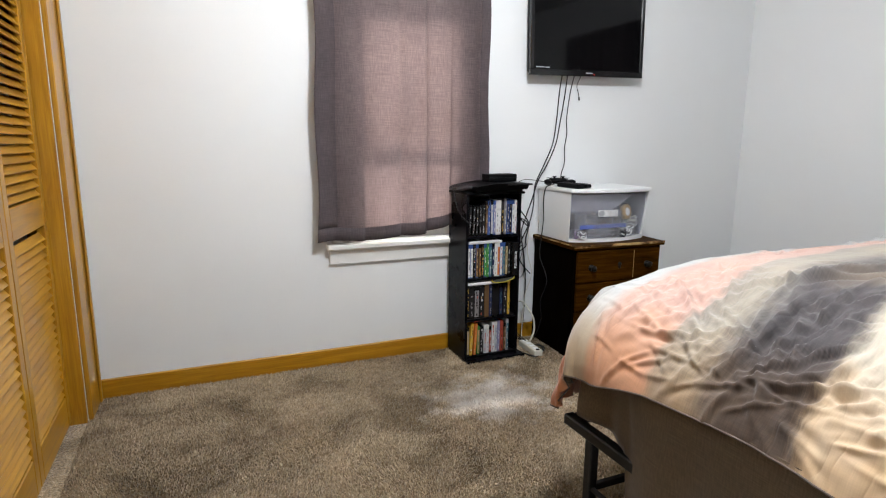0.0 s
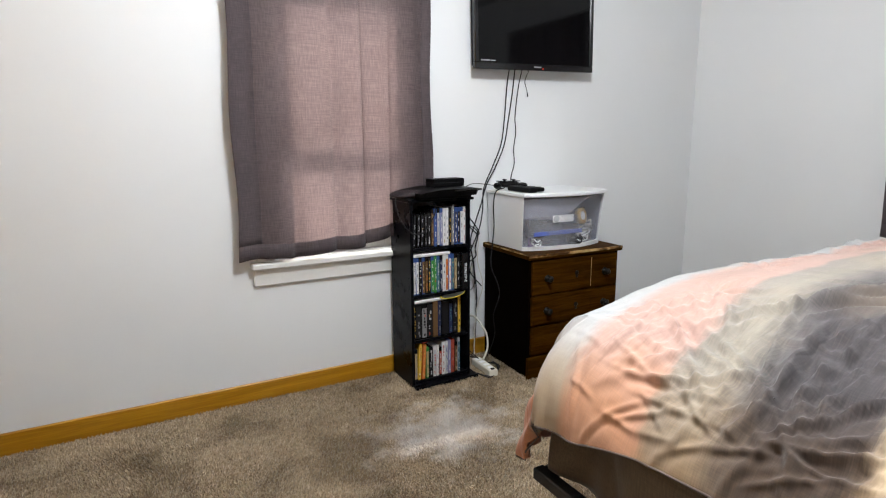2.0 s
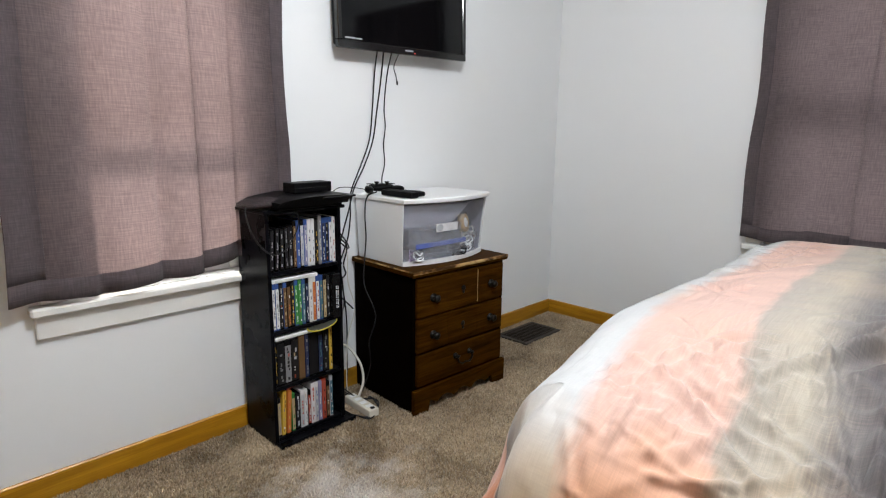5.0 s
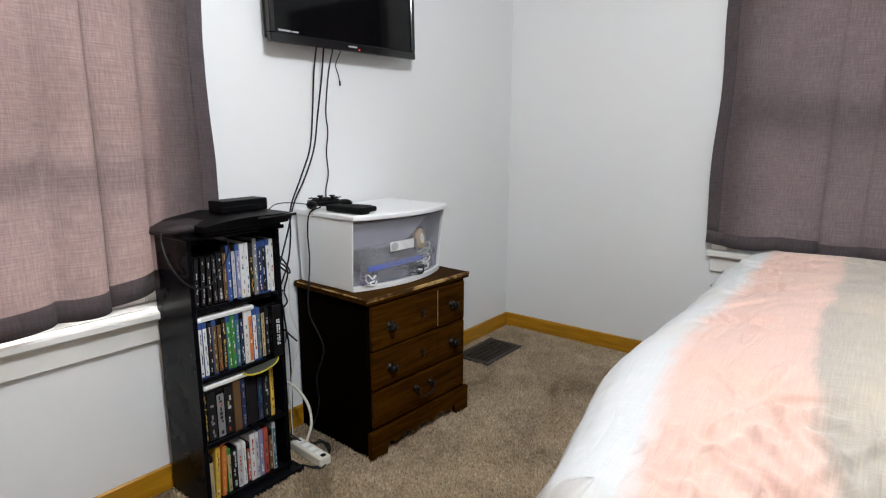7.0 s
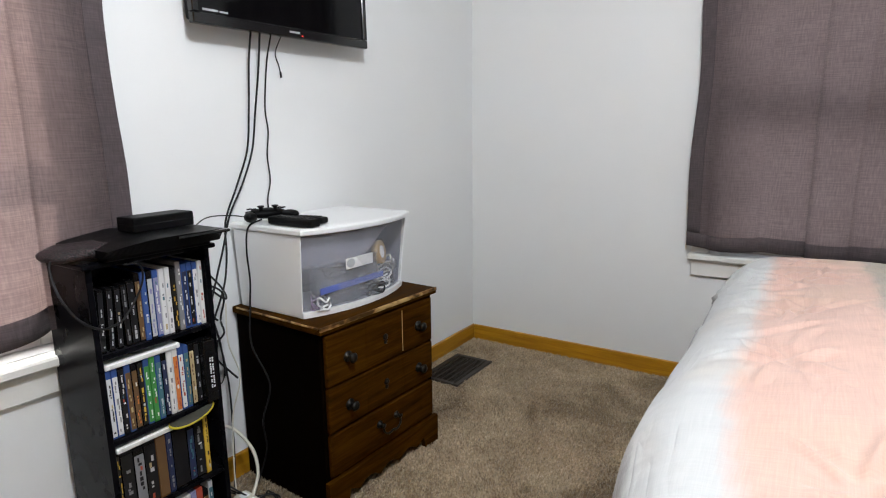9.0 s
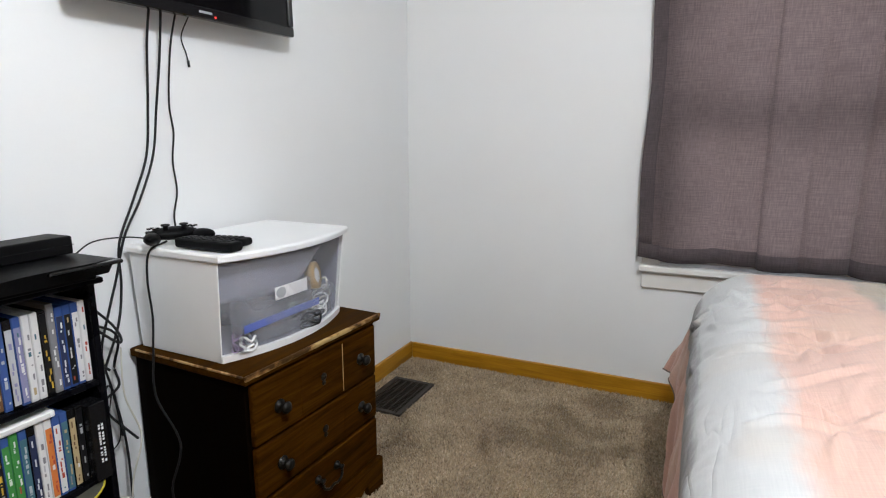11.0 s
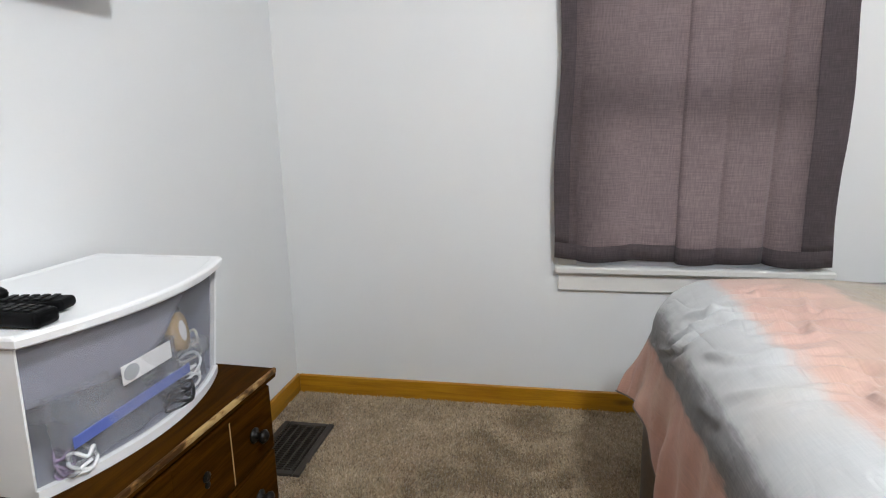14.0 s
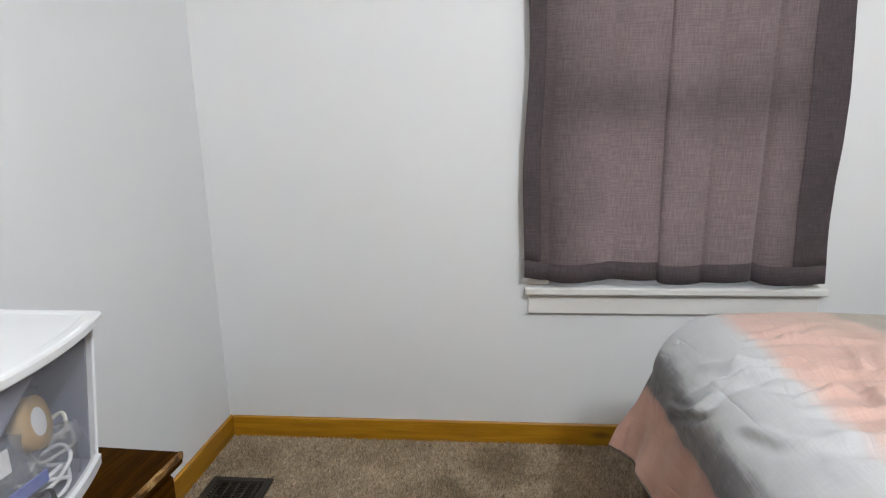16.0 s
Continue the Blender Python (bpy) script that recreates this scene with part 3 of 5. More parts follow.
# ---- bed ----
BX0, BX1, BY0, BY1 = 0.68, 2.20, -0.62, 1.42
frame_root = thing("platform_bed", "black metal platform bed base with square legs", "bed")
iron = M["black_iron"]
RAILZ = 0.345
for x in (BX0, (BX0 + BX1) / 2, BX1):
    part("side_rail", box(x - 0.016, x + 0.016, BY0, BY1, RAILZ - 0.03, RAILZ, 0.003), iron, frame_root)
for y in (BY0 + 0.017, 0.4, BY1 - 0.017):
    part("cross_rail", box(BX0 + 0.017, BX1 - 0.017, y - 0.015, y + 0.015, RAILZ - 0.028, RAILZ - 0.002, 0.003), iron, frame_root)
for x in (BX0, BX1):
    for y in (BY0 + 0.12, 0.45, BY1 - 0.11):
        part("leg", box(x - 0.014, x + 0.014, y - 0.014, y + 0.014, 0.004, RAILZ - 0.0305, 0.003), iron, frame_root)
        part("foot", box(x - 0.018, x + 0.018, y - 0.018, y + 0.018, 0.0, 0.02, 0.004), M["rubber"], frame_root)
for y in (BY1 - 0.11, 0.45):
    part("leg_brace", box(BX0 + 0.016, BX1 - 0.016, y - 0.009, y + 0.009, 0.165, 0.185, 0.003), iron, frame_root)
part("leg_brace", tube([(BX0, BY1 - 0.10, 0.175), (BX0, BY1 - 0.25, 0.19), (BX0, BY1 - 0.36, 0.30)], 0.008, 8), iron, frame_root, "", True)

bm = box(BX0 + 0.05, BX1 - 0.02, BY0, BY1 - 0.05, RAILZ + 0.002, 0.590, 0.12, seg=6)
mat_ob = tagged(finish("mattress", bm, M["mattress"], smooth=True), "dark mattress on the metal bed frame under the comforter", "mattress")


def hanging_cloth(pts, low, z1, amp, freq, seed, mat, name, parent, thick=0.003):
    """A pleated cloth that hangs from a line of floor points."""
    path = smooth_path([(x, y, 0) for x, y in pts], 24)
    bm = bmesh.new()
    uvl = bm.loops.layers.uv.new("UVMap")
    rows, run = [], 0.0
    rings = 14
    for i, q in enumerate(path):
        d = (path[min(i + 1, len(path) - 1)] - path[max(0, i - 1)]).normalized()
        nrm = Vector((d.y, -d.x, 0))
        if i:
            run += (q - path[i - 1]).length
        col = []
        z0 = low(q.y) if callable(low) else low
        for j in range(rings + 1):
            v = j / rings
            w = amp * v * (math.sin(run * freq + seed) + 0.7 * math.sin(run * freq * 1.73 + 2 * seed)) + 0.012 * v * noise.noise(Vector((run * 5, v * 2, seed)))
            p = q + nrm * w
            col.append((bm.verts.new((p.x, p.y, z1 + (z0 - z1) * v)), (run, v)))
        rows.append(col)
    for a, b in zip(rows, rows[1:]):
        for j in range(rings):
            quad = (a[j], b[j], b[j + 1], a[j + 1])
            f = bm.faces.new([x[0] for x in quad])
            for lp, x in zip(f.loops, quad):
                lp[uvl].uv = x[1]
    ob = part(name, bm, mat, parent, "", True) if parent else finish(name, bm, mat, None, "", True)
    md = ob.modifiers.new("thickness", "SOLIDIFY")
    md.thickness, md.offset = thick, 0.0
    return ob


skirt = thing("bed_skirt", "taupe cloth bed skirt hanging round the bed base", "bed skirt")
# near the corner the cloth is bunched up on the rail
hanging_cloth([(BX0 - 0.024, -0.6), (BX0 - 0.024, 0.0), (BX0 - 0.024, 0.6), (BX0 - 0.024, 1.0), (BX0 - 0.022, 1.12), (BX0 + 0.004, 1.20), (BX0 + 0.022, 1.27), (BX0 + 0.024, 1.33), (BX0 + 0.03, 1.39)],
              lambda y: 0.015 + 0.335 * smoothstep(1.13, 1.19, y), 0.56, 0.013, 21, 0.7, M["skirt"], "side_panel", skirt)
hanging_cloth([(BX0 + 0.20, BY1 - 0.06), (BX0 + 0.35, BY1 + 0.028), (1.4, BY1 + 0.030), (1.95, BY1 + 0.040), (BX1 - 0.04, BY1 + 0.075), (BX1 + 0.07, BY1 + 0.10), (BX1 + 0.09, BY1 + 0.03)],
              0.015, 0.60, 0.010, 19, 2.1, M["skirt"], "foot_panel", skirt)
hanging_cloth([(BX1 + 0.088, BY1 + 0.02), (BX1 + 0.05, 0.9), (BX1 + 0.05, 0.2), (BX1 + 0.05, -0.6)],
              0.015, 0.60, 0.010, 20, 4.1, M["skirt"], "side_panel", skirt)


def comforter():
    """A puffy quilt draped over three sides of the bed, short on the near side and long at the foot."""
    TOP = 0.765
    cx0, cx1, cy0, cy1 = BX0 + 0.096, BX1 + 0.055, -0.60, 1.370
    step = 0.0058
    nx, ny = int((cx1 - cx0) / step), int((cy1 - cy0) / step)
    FOOT = 0.565
    P, UV, faces = [], [], []

    def add(x, y, z, u, v):
        P.append((x, y, z))
        UV.append((u, v))
        return len(P) - 1

    def slump(y):
        return smoothstep(1.33, 1.08, y)

    def crown(x, y):
        u, v = (x - cx0) / (cx1 - cx0), (y - cy0) / (cy1 - cy0)
        sag = 0.030 * math.exp(-((x - cx0) ** 2 + (y - cy1) ** 2) / 0.040)
        west = (0.012 + 0.056 * slump(y)) * (1 - smoothstep(cx0 - 0.12, 1.12, x)) * 1.25
        return TOP + 0.012 * u + 0.055 * (1 - (2 * u - 1) ** 4) * (1 - max(0, 2 * v - 1) ** 5) - sag - west

    grid = []
    for j in range(ny + 1):
        y = cy0 + (cy1 - cy0) * j / ny
        grid.append([add(x, y, crown(x, y), x, FOOT + cy1 - y) for x in (cx0 + (cx1 - cx0) * i / nx for i in range(nx + 1))])
    faces += [[grid[j][i], grid[j][i + 1], grid[j + 1][i + 1], grid[j + 1][i]] for j in range(ny) for i in range(nx)]
    # the boundary: up the west side, round the foot, down the east side
    turns = 28
    rim = [(grid[j][0], 180.0) for j in range(ny)]
    rim += [(grid[ny][0], 180 - 90 * k / turns) for k in range(turns + 1)]
    rim += [(grid[ny][i], 90.0) for i in range(1, nx)]
    rim += [(grid[ny][nx], 90 - 90 * k / turns) for k in range(turns + 1)]
    rim += [(grid[j][nx], 0.0) for j in range(ny - 1, -1, -1)]
    nd = 60
    prev = None
    hem_line = []
    for core, ang in rim:
        a = radians(ang)
        c = P[core]
        ox, oy = math.cos(a), math.sin(a)
        s = smoothstep(105, 150, ang)
        if ang == 180.0:
            drop = 0.300 - 0.098 * slump(c[1]) + 0.006 * math.sin(c[1] * 13)
        elif ang == 90.0:
            e = min(c[0] - cx0, cx1 - c[0])
            drop = 0.46 + 0.18 * smoothstep(0.02, 0.34, e) if c[0] < 1.4 else 0.41 + 0.23 * smoothstep(0.06, 0.40, e)
            drop += 0.012 * math.sin(c[0] * 17)
        elif ang == 0.0:
            drop = 0.42
        elif ang > 90:
            drop = 0.300 + 0.02 * smoothstep(180, 160, ang) + 0.14 * smoothstep(162, 134, ang)
        else:
            drop = 0.41 + 0.045 * math.sin(radians(2 * ang)) + 0.01 * smoothstep(40, 5, ang)
        R, th0 = 0.150 + 0.070 * s, 0.36 * s
        limit = math.pi / 2 + 0.38 * smoothstep(140, 165, ang)
        col = [core]
        for k in range(1, nd + 1):
            d = drop * k / nd
            th = min(limit, th0 + d / R)
            rest = max(0.0, d - (limit - th0) * R)
            lean = 0.03 if ang < 140 else 0.08
            if ang < 90 or (ang == 90.0 and c[0] > 1.4):
                lean = 0.04 + 0.20 * smoothstep(0, 45, ang) * math.exp(-(cx1 - c[0]) / 0.12) + 0.14 * math.sin(radians(2 * ang))
            if ang > 150:
                lean = -0.35
            h = R * (math.sin(th) - math.sin(th0)) + rest * lean
            dz = R * (math.cos(th0) - math.cos(th)) + rest * 0.98
            if 90 <= ang < 180:
                e = c[0] - cx0 if ang == 90.0 else 0.0
                trim = 0.37 * (1 - smoothstep(0.0, 0.42, e)) * smoothstep(178, 130, ang)
                h *= 1 - trim * (1 - smoothstep(0.18, 0.46, d))
            if ang == 180.0 or ang == 0.0:
                u, v = c[0] + (-d if ang == 180 else d), UV[core][1]
            elif ang == 90.0:
                u, v = c[0], FOOT - d
            else:
                u, v = c[0] + d * ox, FOOT - d * oy
            col.append(add(c[0] + ox * h, c[1] + oy * h, c[2] - dz, u, v))
        if prev:
            for k in range(nd):
                q = list(dict.fromkeys((prev[k], prev[k + 1], col[k + 1], col[k])))
                if len(q) > 2:
                    faces.append(q)
        prev = col
        hem_line.append(col[-1])
    me = bpy.data.meshes.new("comforter")
    me.from_pydata(P, [], faces)
    me.update()
    bm = bmesh.new()
    bm.from_mesh(me)
    bmesh.ops.recalc_face_normals(bm, faces=bm.faces)
    bm.to_mesh(me)
    bm.free()
    me.update()
    if me.vertices[grid[ny // 2][nx // 2]].normal.z < 0:
        me.flip_normals()
        me.update()
    uvl = me.uv_layers.new(name="UVMap")
    idx = np.zeros(len(me.loops), dtype=np.int32)
    me.loops.foreach_get("vertex_index", idx)
    uv = np.array(UV)
    uvl.data.foreach_set("uv", uv[idx].astype(np.float32).ravel())

    # creases: centre on the cloth (across, along the bed), direction, half length, depth, half width
    rng = random.Random(5)
    creases = []

    def fan(x, y, lo, hi, count, short, long_, deep, hole=0.03):
        for k in range(count):
            th = radians(lo + (hi - lo) * (k + 0.5) / count) + rng.uniform(-0.09, 0.09)
            ln = rng.uniform(short, long_) / 2
            creases.append((x + math.cos(th) * (ln + hole), y - math.sin(th) * (ln + hole), th, ln, deep * rng.uniform(0.9, 1.9), rng.uniform(0.0055, 0.0095)))

    fan(0.665, 0.945, -62, 78, 8, 0.20, 0.44, 0.0085, 0.05)
    fan(0.640, 0.790, -60, 60, 5, 0.18, 0.36, 0.008, 0.05)
    fan(0.650, 1.240, -35, 60, 6, 0.14, 0.32, 0.007, 0.04)
    fan(1.010, 1.060, 5, 60, 3, 0.20, 0.34, 0.009)
    fan(0.930, 0.660, -50, 70, 5, 0.18, 0.34, 0.007)
    for x, y in ((1.373, 1.318), (1.704, 1.305), (1.966, 1.300), (1.02, 1.235), (1.18, 0.78), (1.55, 0.80), (1.92, 0.80)):
        fan(x, y, -10, 350, 6, 0.04, 0.12, 0.007, 0.008)
    for k in range(26):
        creases.append((rng.uniform(1.70, 2.22), cy1 + rng.uniform(-0.10, 0.20), math.pi / 2 + rng.gauss(0.45, 0.35), rng.uniform(0.03, 0.09), rng.uniform(0.007, 0.013), rng.uniform(0.006, 0.009)))
    for k in range(70):
        near = k % 3
        creases.append((rng.uniform(0.62, 1.05) if near else rng.uniform(0.9, 2.2), rng.uniform(0.35, 1.40), rng.gauss(0.35, 0.7), rng.uniform(0.05, 0.14), rng.uniform(0.004, 0.009), rng.uniform(0.006, 0.010)))
    # short sharp tucks that run towards the pinch above the near hem
    for k in range(90):
        x, y = rng.uniform(0.60, 1.02), rng.uniform(0.50, 1.36)
        th = math.atan2(-(0.94 - y), 0.68 - x) + rng.gauss(0, 0.55)
        creases.append((x, y, th, rng.uniform(0.03, 0.11), rng.uniform(0.003, 0.0075), rng.uniform(0.0045, 0.0075)))
    creases += [(1.115, 0.990, 0.42, 0.16, 0.022, 0.014), (1.20, 0.900, 0.50, 0.15, 0.015, 0.012), (0.775, 0.955, 0.10, 0.12, 0.018, 0.012), (0.74, 0.88, -0.35, 0.12, 0.016, 0.012)]

    U, V = uv[:, 0], uv[:, 1]
    H = np.zeros(len(U))
    wob = np.array([noise.noise(Vector((p[0] * 5, p[1] * 5, 2.0))) for p in UV])
    for x, y, th, ln, dp, wd in creases:
        du, dv = U - x, V - (FOOT + cy1 - y)
        m = (du * du + dv * dv) < (1.7 * ln + 0.06) ** 2
        if not m.any():
            continue
        s = du[m] * math.cos(th) + dv[m] * math.sin(th)
        n = -du[m] * math.sin(th) + dv[m] * math.cos(th)
        n = n + (0.9 if dp > 0.007 else -0.9) * s * s + 0.022 * wob[m]
        w = np.exp(-(s / ln) ** 4)
        # a raised fold with a valley along one side of it
        H[m] += w * dp * (0.80 * np.exp(-np.abs(n / (0.95 * wd)) ** 1.6) - 0.60 * np.exp(-((n - 2.1 * wd) / (1.5 * wd)) ** 2) - 0.20 * np.exp(-((n + 2.4 * wd) / (2.0 * wd)) ** 2))
    for x, y in ((1.373, 1.330), (1.704, 1.316), (1.966, 1.312), (1.02, 1.245), (1.18, 0.78), (1.55, 0.80), (1.92, 0.80)):
        r2 = (U - x) ** 2 + (V - (FOOT + cy1 - y)) ** 2
        H -= 0.012 * np.exp(-r2 / 0.0007) + 0.007 * np.exp(-r2 / 0.009)
    H = np.clip(H, -0.018, 0.020) * (1 - np.exp(-((U - cx0) ** 2 + (V - FOOT) ** 2) / 0.004))
    co = np.zeros(len(P) * 3)
    me.vertices.foreach_get("co", co)
    co = co.reshape(-1, 3)
    nr = np.array([v.normal[:] for v in me.vertices])
    side = np.clip((TOP - 0.06 - co[:, 2]) / 0.22, 0, 1)
    along = np.where(V < FOOT, U, V)
    foot_only = (V < FOOT + 0.02)
    H += np.where(foot_only, 1.0, 0.35) * side ** 3 * (0.011 * np.sin(along * 27 + 3 * wob) + 0.006 * np.sin(along * 55 + 1.0))
    for k, p in enumerate(UV):
        w = Vector((p[0], p[1], 0.0))
        H[k] += 0.013 * noise.noise(w * 3.1) + 0.0045 * noise.noise(Vector((p[0] * 9, p[1] * 6, 4.0))) + 0.0013 * noise.noise(Vector((p[0] * 30, p[1] * 18, 9.0)))
    co += nr * H[:, None]
    me.vertices.foreach_set("co", co.ravel())
    me.polygons.foreach_set("use_smooth", np.ones(len(me.polygons), dtype=bool))
    me.update()
    me.materials.append(M["quilt"])
    ob = new("comforter", me)
    part("hem_seam", tube([tuple(co[i]) for i in hem_line][::2], 0.0025, 6, 1), flat("hem_thread", (0.13, 0.10, 0.085), 0.8), ob, "stitched edge seam", True)
    md = ob.modifiers.new("thickness", "SOLIDIFY")
    md.thickness, md.offset = 0.018, -1.0
    md.use_rim = True
    padded = ob.vertex_groups.new(name="padded")
    padded.add([int(k) for k in np.nonzero((U - cx0) ** 2 + (V - FOOT) ** 2 > 0.0036)[0]], 1.0, "REPLACE")
    md.vertex_group, md.thickness_vertex_group = "padded", 0.05
    return tagged(ob, "rumpled comforter in pink, white and grey bands over the bed", "comforter")


comforter()

# ---- dresser ----
D = thing("dresser", "small dark-stained wooden three-drawer dresser with a worn top edge", "dresser", at=(1.726, 2.64, 0))
D.rotation_euler = (0, 0, radians(-2.6))
hw, fy, by = 0.267, -0.190, 0.205
dx, dz_ = M["dark_x"], M["shaded_z"]
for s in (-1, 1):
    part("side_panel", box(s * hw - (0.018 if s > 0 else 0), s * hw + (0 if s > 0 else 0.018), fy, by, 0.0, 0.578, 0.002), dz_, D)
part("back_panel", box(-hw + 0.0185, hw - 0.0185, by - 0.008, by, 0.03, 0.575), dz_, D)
part("face_frame", box(-hw + 0.0185, hw - 0.0185, fy + 0.001, fy + 0.02, 0.105, 0.577), dx, D)
top_p = part("top", box(-hw - 0.013, hw + 0.013, fy - 0.020, by + 0.004, 0.579, 0.603, 0.006, seg=2), dx, D)
# paler wood where the varnish has worn off the front edge
worn_m, wt_, wb_ = node_mat("varnish_worn_to_bare_wood")
wo = coords(wt_)
wear = mth(wt_, "ADD", mth(wt_, "MULTIPLY", noise_tex(wt_, wo, 7.0, 3, 0.6), 1.0), mth(wt_, "MULTIPLY", noise_tex(wt_, wo, 60.0, 4, 0.7, (0.4, 1, 1)), 0.55))
wc = ramp(wt_, wear, [(0.66, OAK[1]), (0.74, (0.20, 0.10, 0.03)), (0.82, (0.46, 0.31, 0.13))])
link(wt_, wc, wb_.inputs["Base Color"])
wb_.inputs["Roughness"].default_value = 0.55
wb_.inputs["Specular IOR Level"].default_value = 0.25
part("worn_edge", box(-hw - 0.0125, hw + 0.0125, fy - 0.0212, fy - 0.0130, 0.590, 0.6036, 0.003, seg=2), worn_m, top_p, "front edge worn to bare wood")
part("worn_edge", box(-hw - 0.0137, -hw - 0.0085, fy - 0.012, by - 0.02, 0.597, 0.6036, 0.002), worn_m, top_p, "side edge worn to bare wood")


def knob_at(px, pz, parent, py):
    m = pose(px, py, pz, 90, 0, 0)
    part("knob", lathe([(0.017, 0.0), (0.018, 0.003), (0.008, 0.005), (0.007, 0.014), (0.014, 0.020), (0.016, 0.026), (0.011, 0.032), (0.004, 0.034)], m, 16), M["bronze"], parent, "dark bronze knob", True)


for z0, z1, kind in ((0.410, 0.570, "knobs"), (0.264, 0.404, "knobs"), (0.118, 0.254, "pull")):
    dr = part("drawer", box(-hw + 0.012, hw - 0.012, fy - 0.014, fy + 0.004, z0, z1, 0.005, seg=2), dx, D)
    zc = (z0 + z1) / 2
    if kind == "knobs":
        for px in (-0.172, 0.172):
            knob_at(px, zc - 0.004, dr, fy - 0.0145)
        part("keyhole_plate", lathe([(0.011, 0.0), (0.011, 0.003), (0.006, 0.006)], pose(0.0, fy - 0.0145, zc + 0.006, 90, 0, 0), 12), M["bronze"], dr)
        part("keyhole_plate", lathe([(0.007, 0.0), (0.007, 0.003), (0.004, 0.005)], pose(0.0, fy - 0.0145, zc - 0.012, 90, 0, 0), 10), M["bronze"], dr)
        for px in (-0.088, 0.088):
            part("groove", box(px - 0.0015, px + 0.0015, fy - 0.0150, fy - 0.0143, z0 + 0.008, z1 - 0.008), M["worn"] if z0 > 0.4 and px > 0 else dx, dr)
    else:
        for px in (-0.042, 0.042):
            part("pull_post", lathe([(0.013, 0.0), (0.012, 0.004), (0.006, 0.007), (0.006, 0.018), (0.009, 0.022), (0.004, 0.025)], pose(px, fy - 0.0145, zc + 0.018, 90, 0, 0), 12), M["bronze"], dr, "", True)
        part("pull", tube([(-0.042, fy - 0.034, zc + 0.018), (-0.040, fy - 0.036, zc - 0.004), (-0.020, fy - 0.038, zc - 0.016), (0.0, fy - 0.038, zc - 0.012),
                           (0.020, fy - 0.038, zc - 0.016), (0.040, fy - 0.036, zc - 0.004), (0.042, fy - 0.034, zc + 0.018)], 0.0038, 8), M["bronze"], dr, "dark bronze drop pull", True)


def scalloped(name, length_axis, lo, hi, d0, d1, height, parent):
    """A base board with a scalloped cut along its lower edge."""
    bm = bmesh.new()
    n = 96
    ring = []
    for i in range(n + 1):
        u = lo + (hi - lo) * i / n
        e = min(u - lo, hi - u)
        z = 0.0
        if e > 0.075:
            mid = abs(u - (lo + hi) / 2) / ((hi - lo) / 2 - 0.075)
            z = 0.030 + 0.022 * abs(math.cos(mid * math.pi * 2.0)) if mid < 0.97 else 0.02
        ring.append((u, z))
    f, bk = [], []
    for u, z in ring:
        for d, store in ((d0, f), (d1, bk)):
            lowv = bm.verts.new((u, d, z) if length_axis == "x" else (d, u, z))
            upv = bm.verts.new((u, d, height) if length_axis == "x" else (d, u, height))
            store.append((lowv, upv))
    for i in range(n):
        bm.faces.new((f[i][0], f[i + 1][0], f[i + 1][1], f[i][1]))
        bm.faces.new((bk[i][0], bk[i][1], bk[i + 1][1], bk[i + 1][0]))
        bm.faces.new((f[i][0], bk[i][0], bk[i + 1][0], f[i + 1][0]))
        bm.faces.new((f[i][1], f[i + 1][1], bk[i + 1][1], bk[i][1]))
    bm.faces.new((f[0][0], f[0][1], bk[0][1], bk[0][0]))
    bm.faces.new((f[n][0], bk[n][0], bk[n][1], f[n][1]))
    return part(name, bm, dx, parent)


scalloped("base_board", "x", -hw - 0.008, hw + 0.008, fy - 0.020, fy - 0.0015, 0.108, D)
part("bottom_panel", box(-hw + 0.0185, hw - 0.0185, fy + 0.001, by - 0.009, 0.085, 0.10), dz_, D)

# ---- plastic drawer bin on the dresser ----
BIN = thing("storage_bin", "white plastic drawer bin with a cloudy clear front, full of cords", "storage bin", at=(1.715, 2.66, 0.604))
BIN.rotation_euler = (0, 0, radians(-1.0))
bw, bf, bb, bh = 0.250, -0.135, 0.175, 0.275


def bow(u):
    return -0.055 * (1 - u * u)


def bowed_slab(z0, z1, w, front, back, n=24):
    bm = bmesh.new()
    pts = [(-w + 2 * w * i / n, front + bow(-1 + 2 * i / n)) for i in range(n + 1)] + [(w, back), (-w, back)]
    lo = [bm.verts.new((x, y, z0)) for x, y in pts]
    hi = [bm.verts.new((x, y, z1)) for x, y in pts]
    bm.faces.new(lo[::-1])
    bm.faces.new(hi)
    for i in range(len(pts)):
        j = (i + 1) % len(pts)
        bm.faces.new((lo[i], lo[j], hi[j], hi[i]))
    return bm


def bowed_strip(z0, z1, w, front, thick, n=24):
    bm = bmesh.new()
    fr = [(-w + 2 * w * i / n, front + bow(-1 + 2 * i / n)) for i in range(n + 1)]
    rows = [[bm.verts.new((x, y + d, z)) for x, y in fr] for d, z in ((0, z0), (0, z1), (thick, z1), (thick, z0))]
    for a in range(4):
        p, q = rows[a], rows[(a + 1) % 4]
        for i in range(n):
            bm.faces.new((p[i], p[i + 1], q[i + 1], q[i]))
    bm.faces.new([r[0] for r in rows])
    bm.faces.new([r[-1] for r in rows][::-1])
    return bm


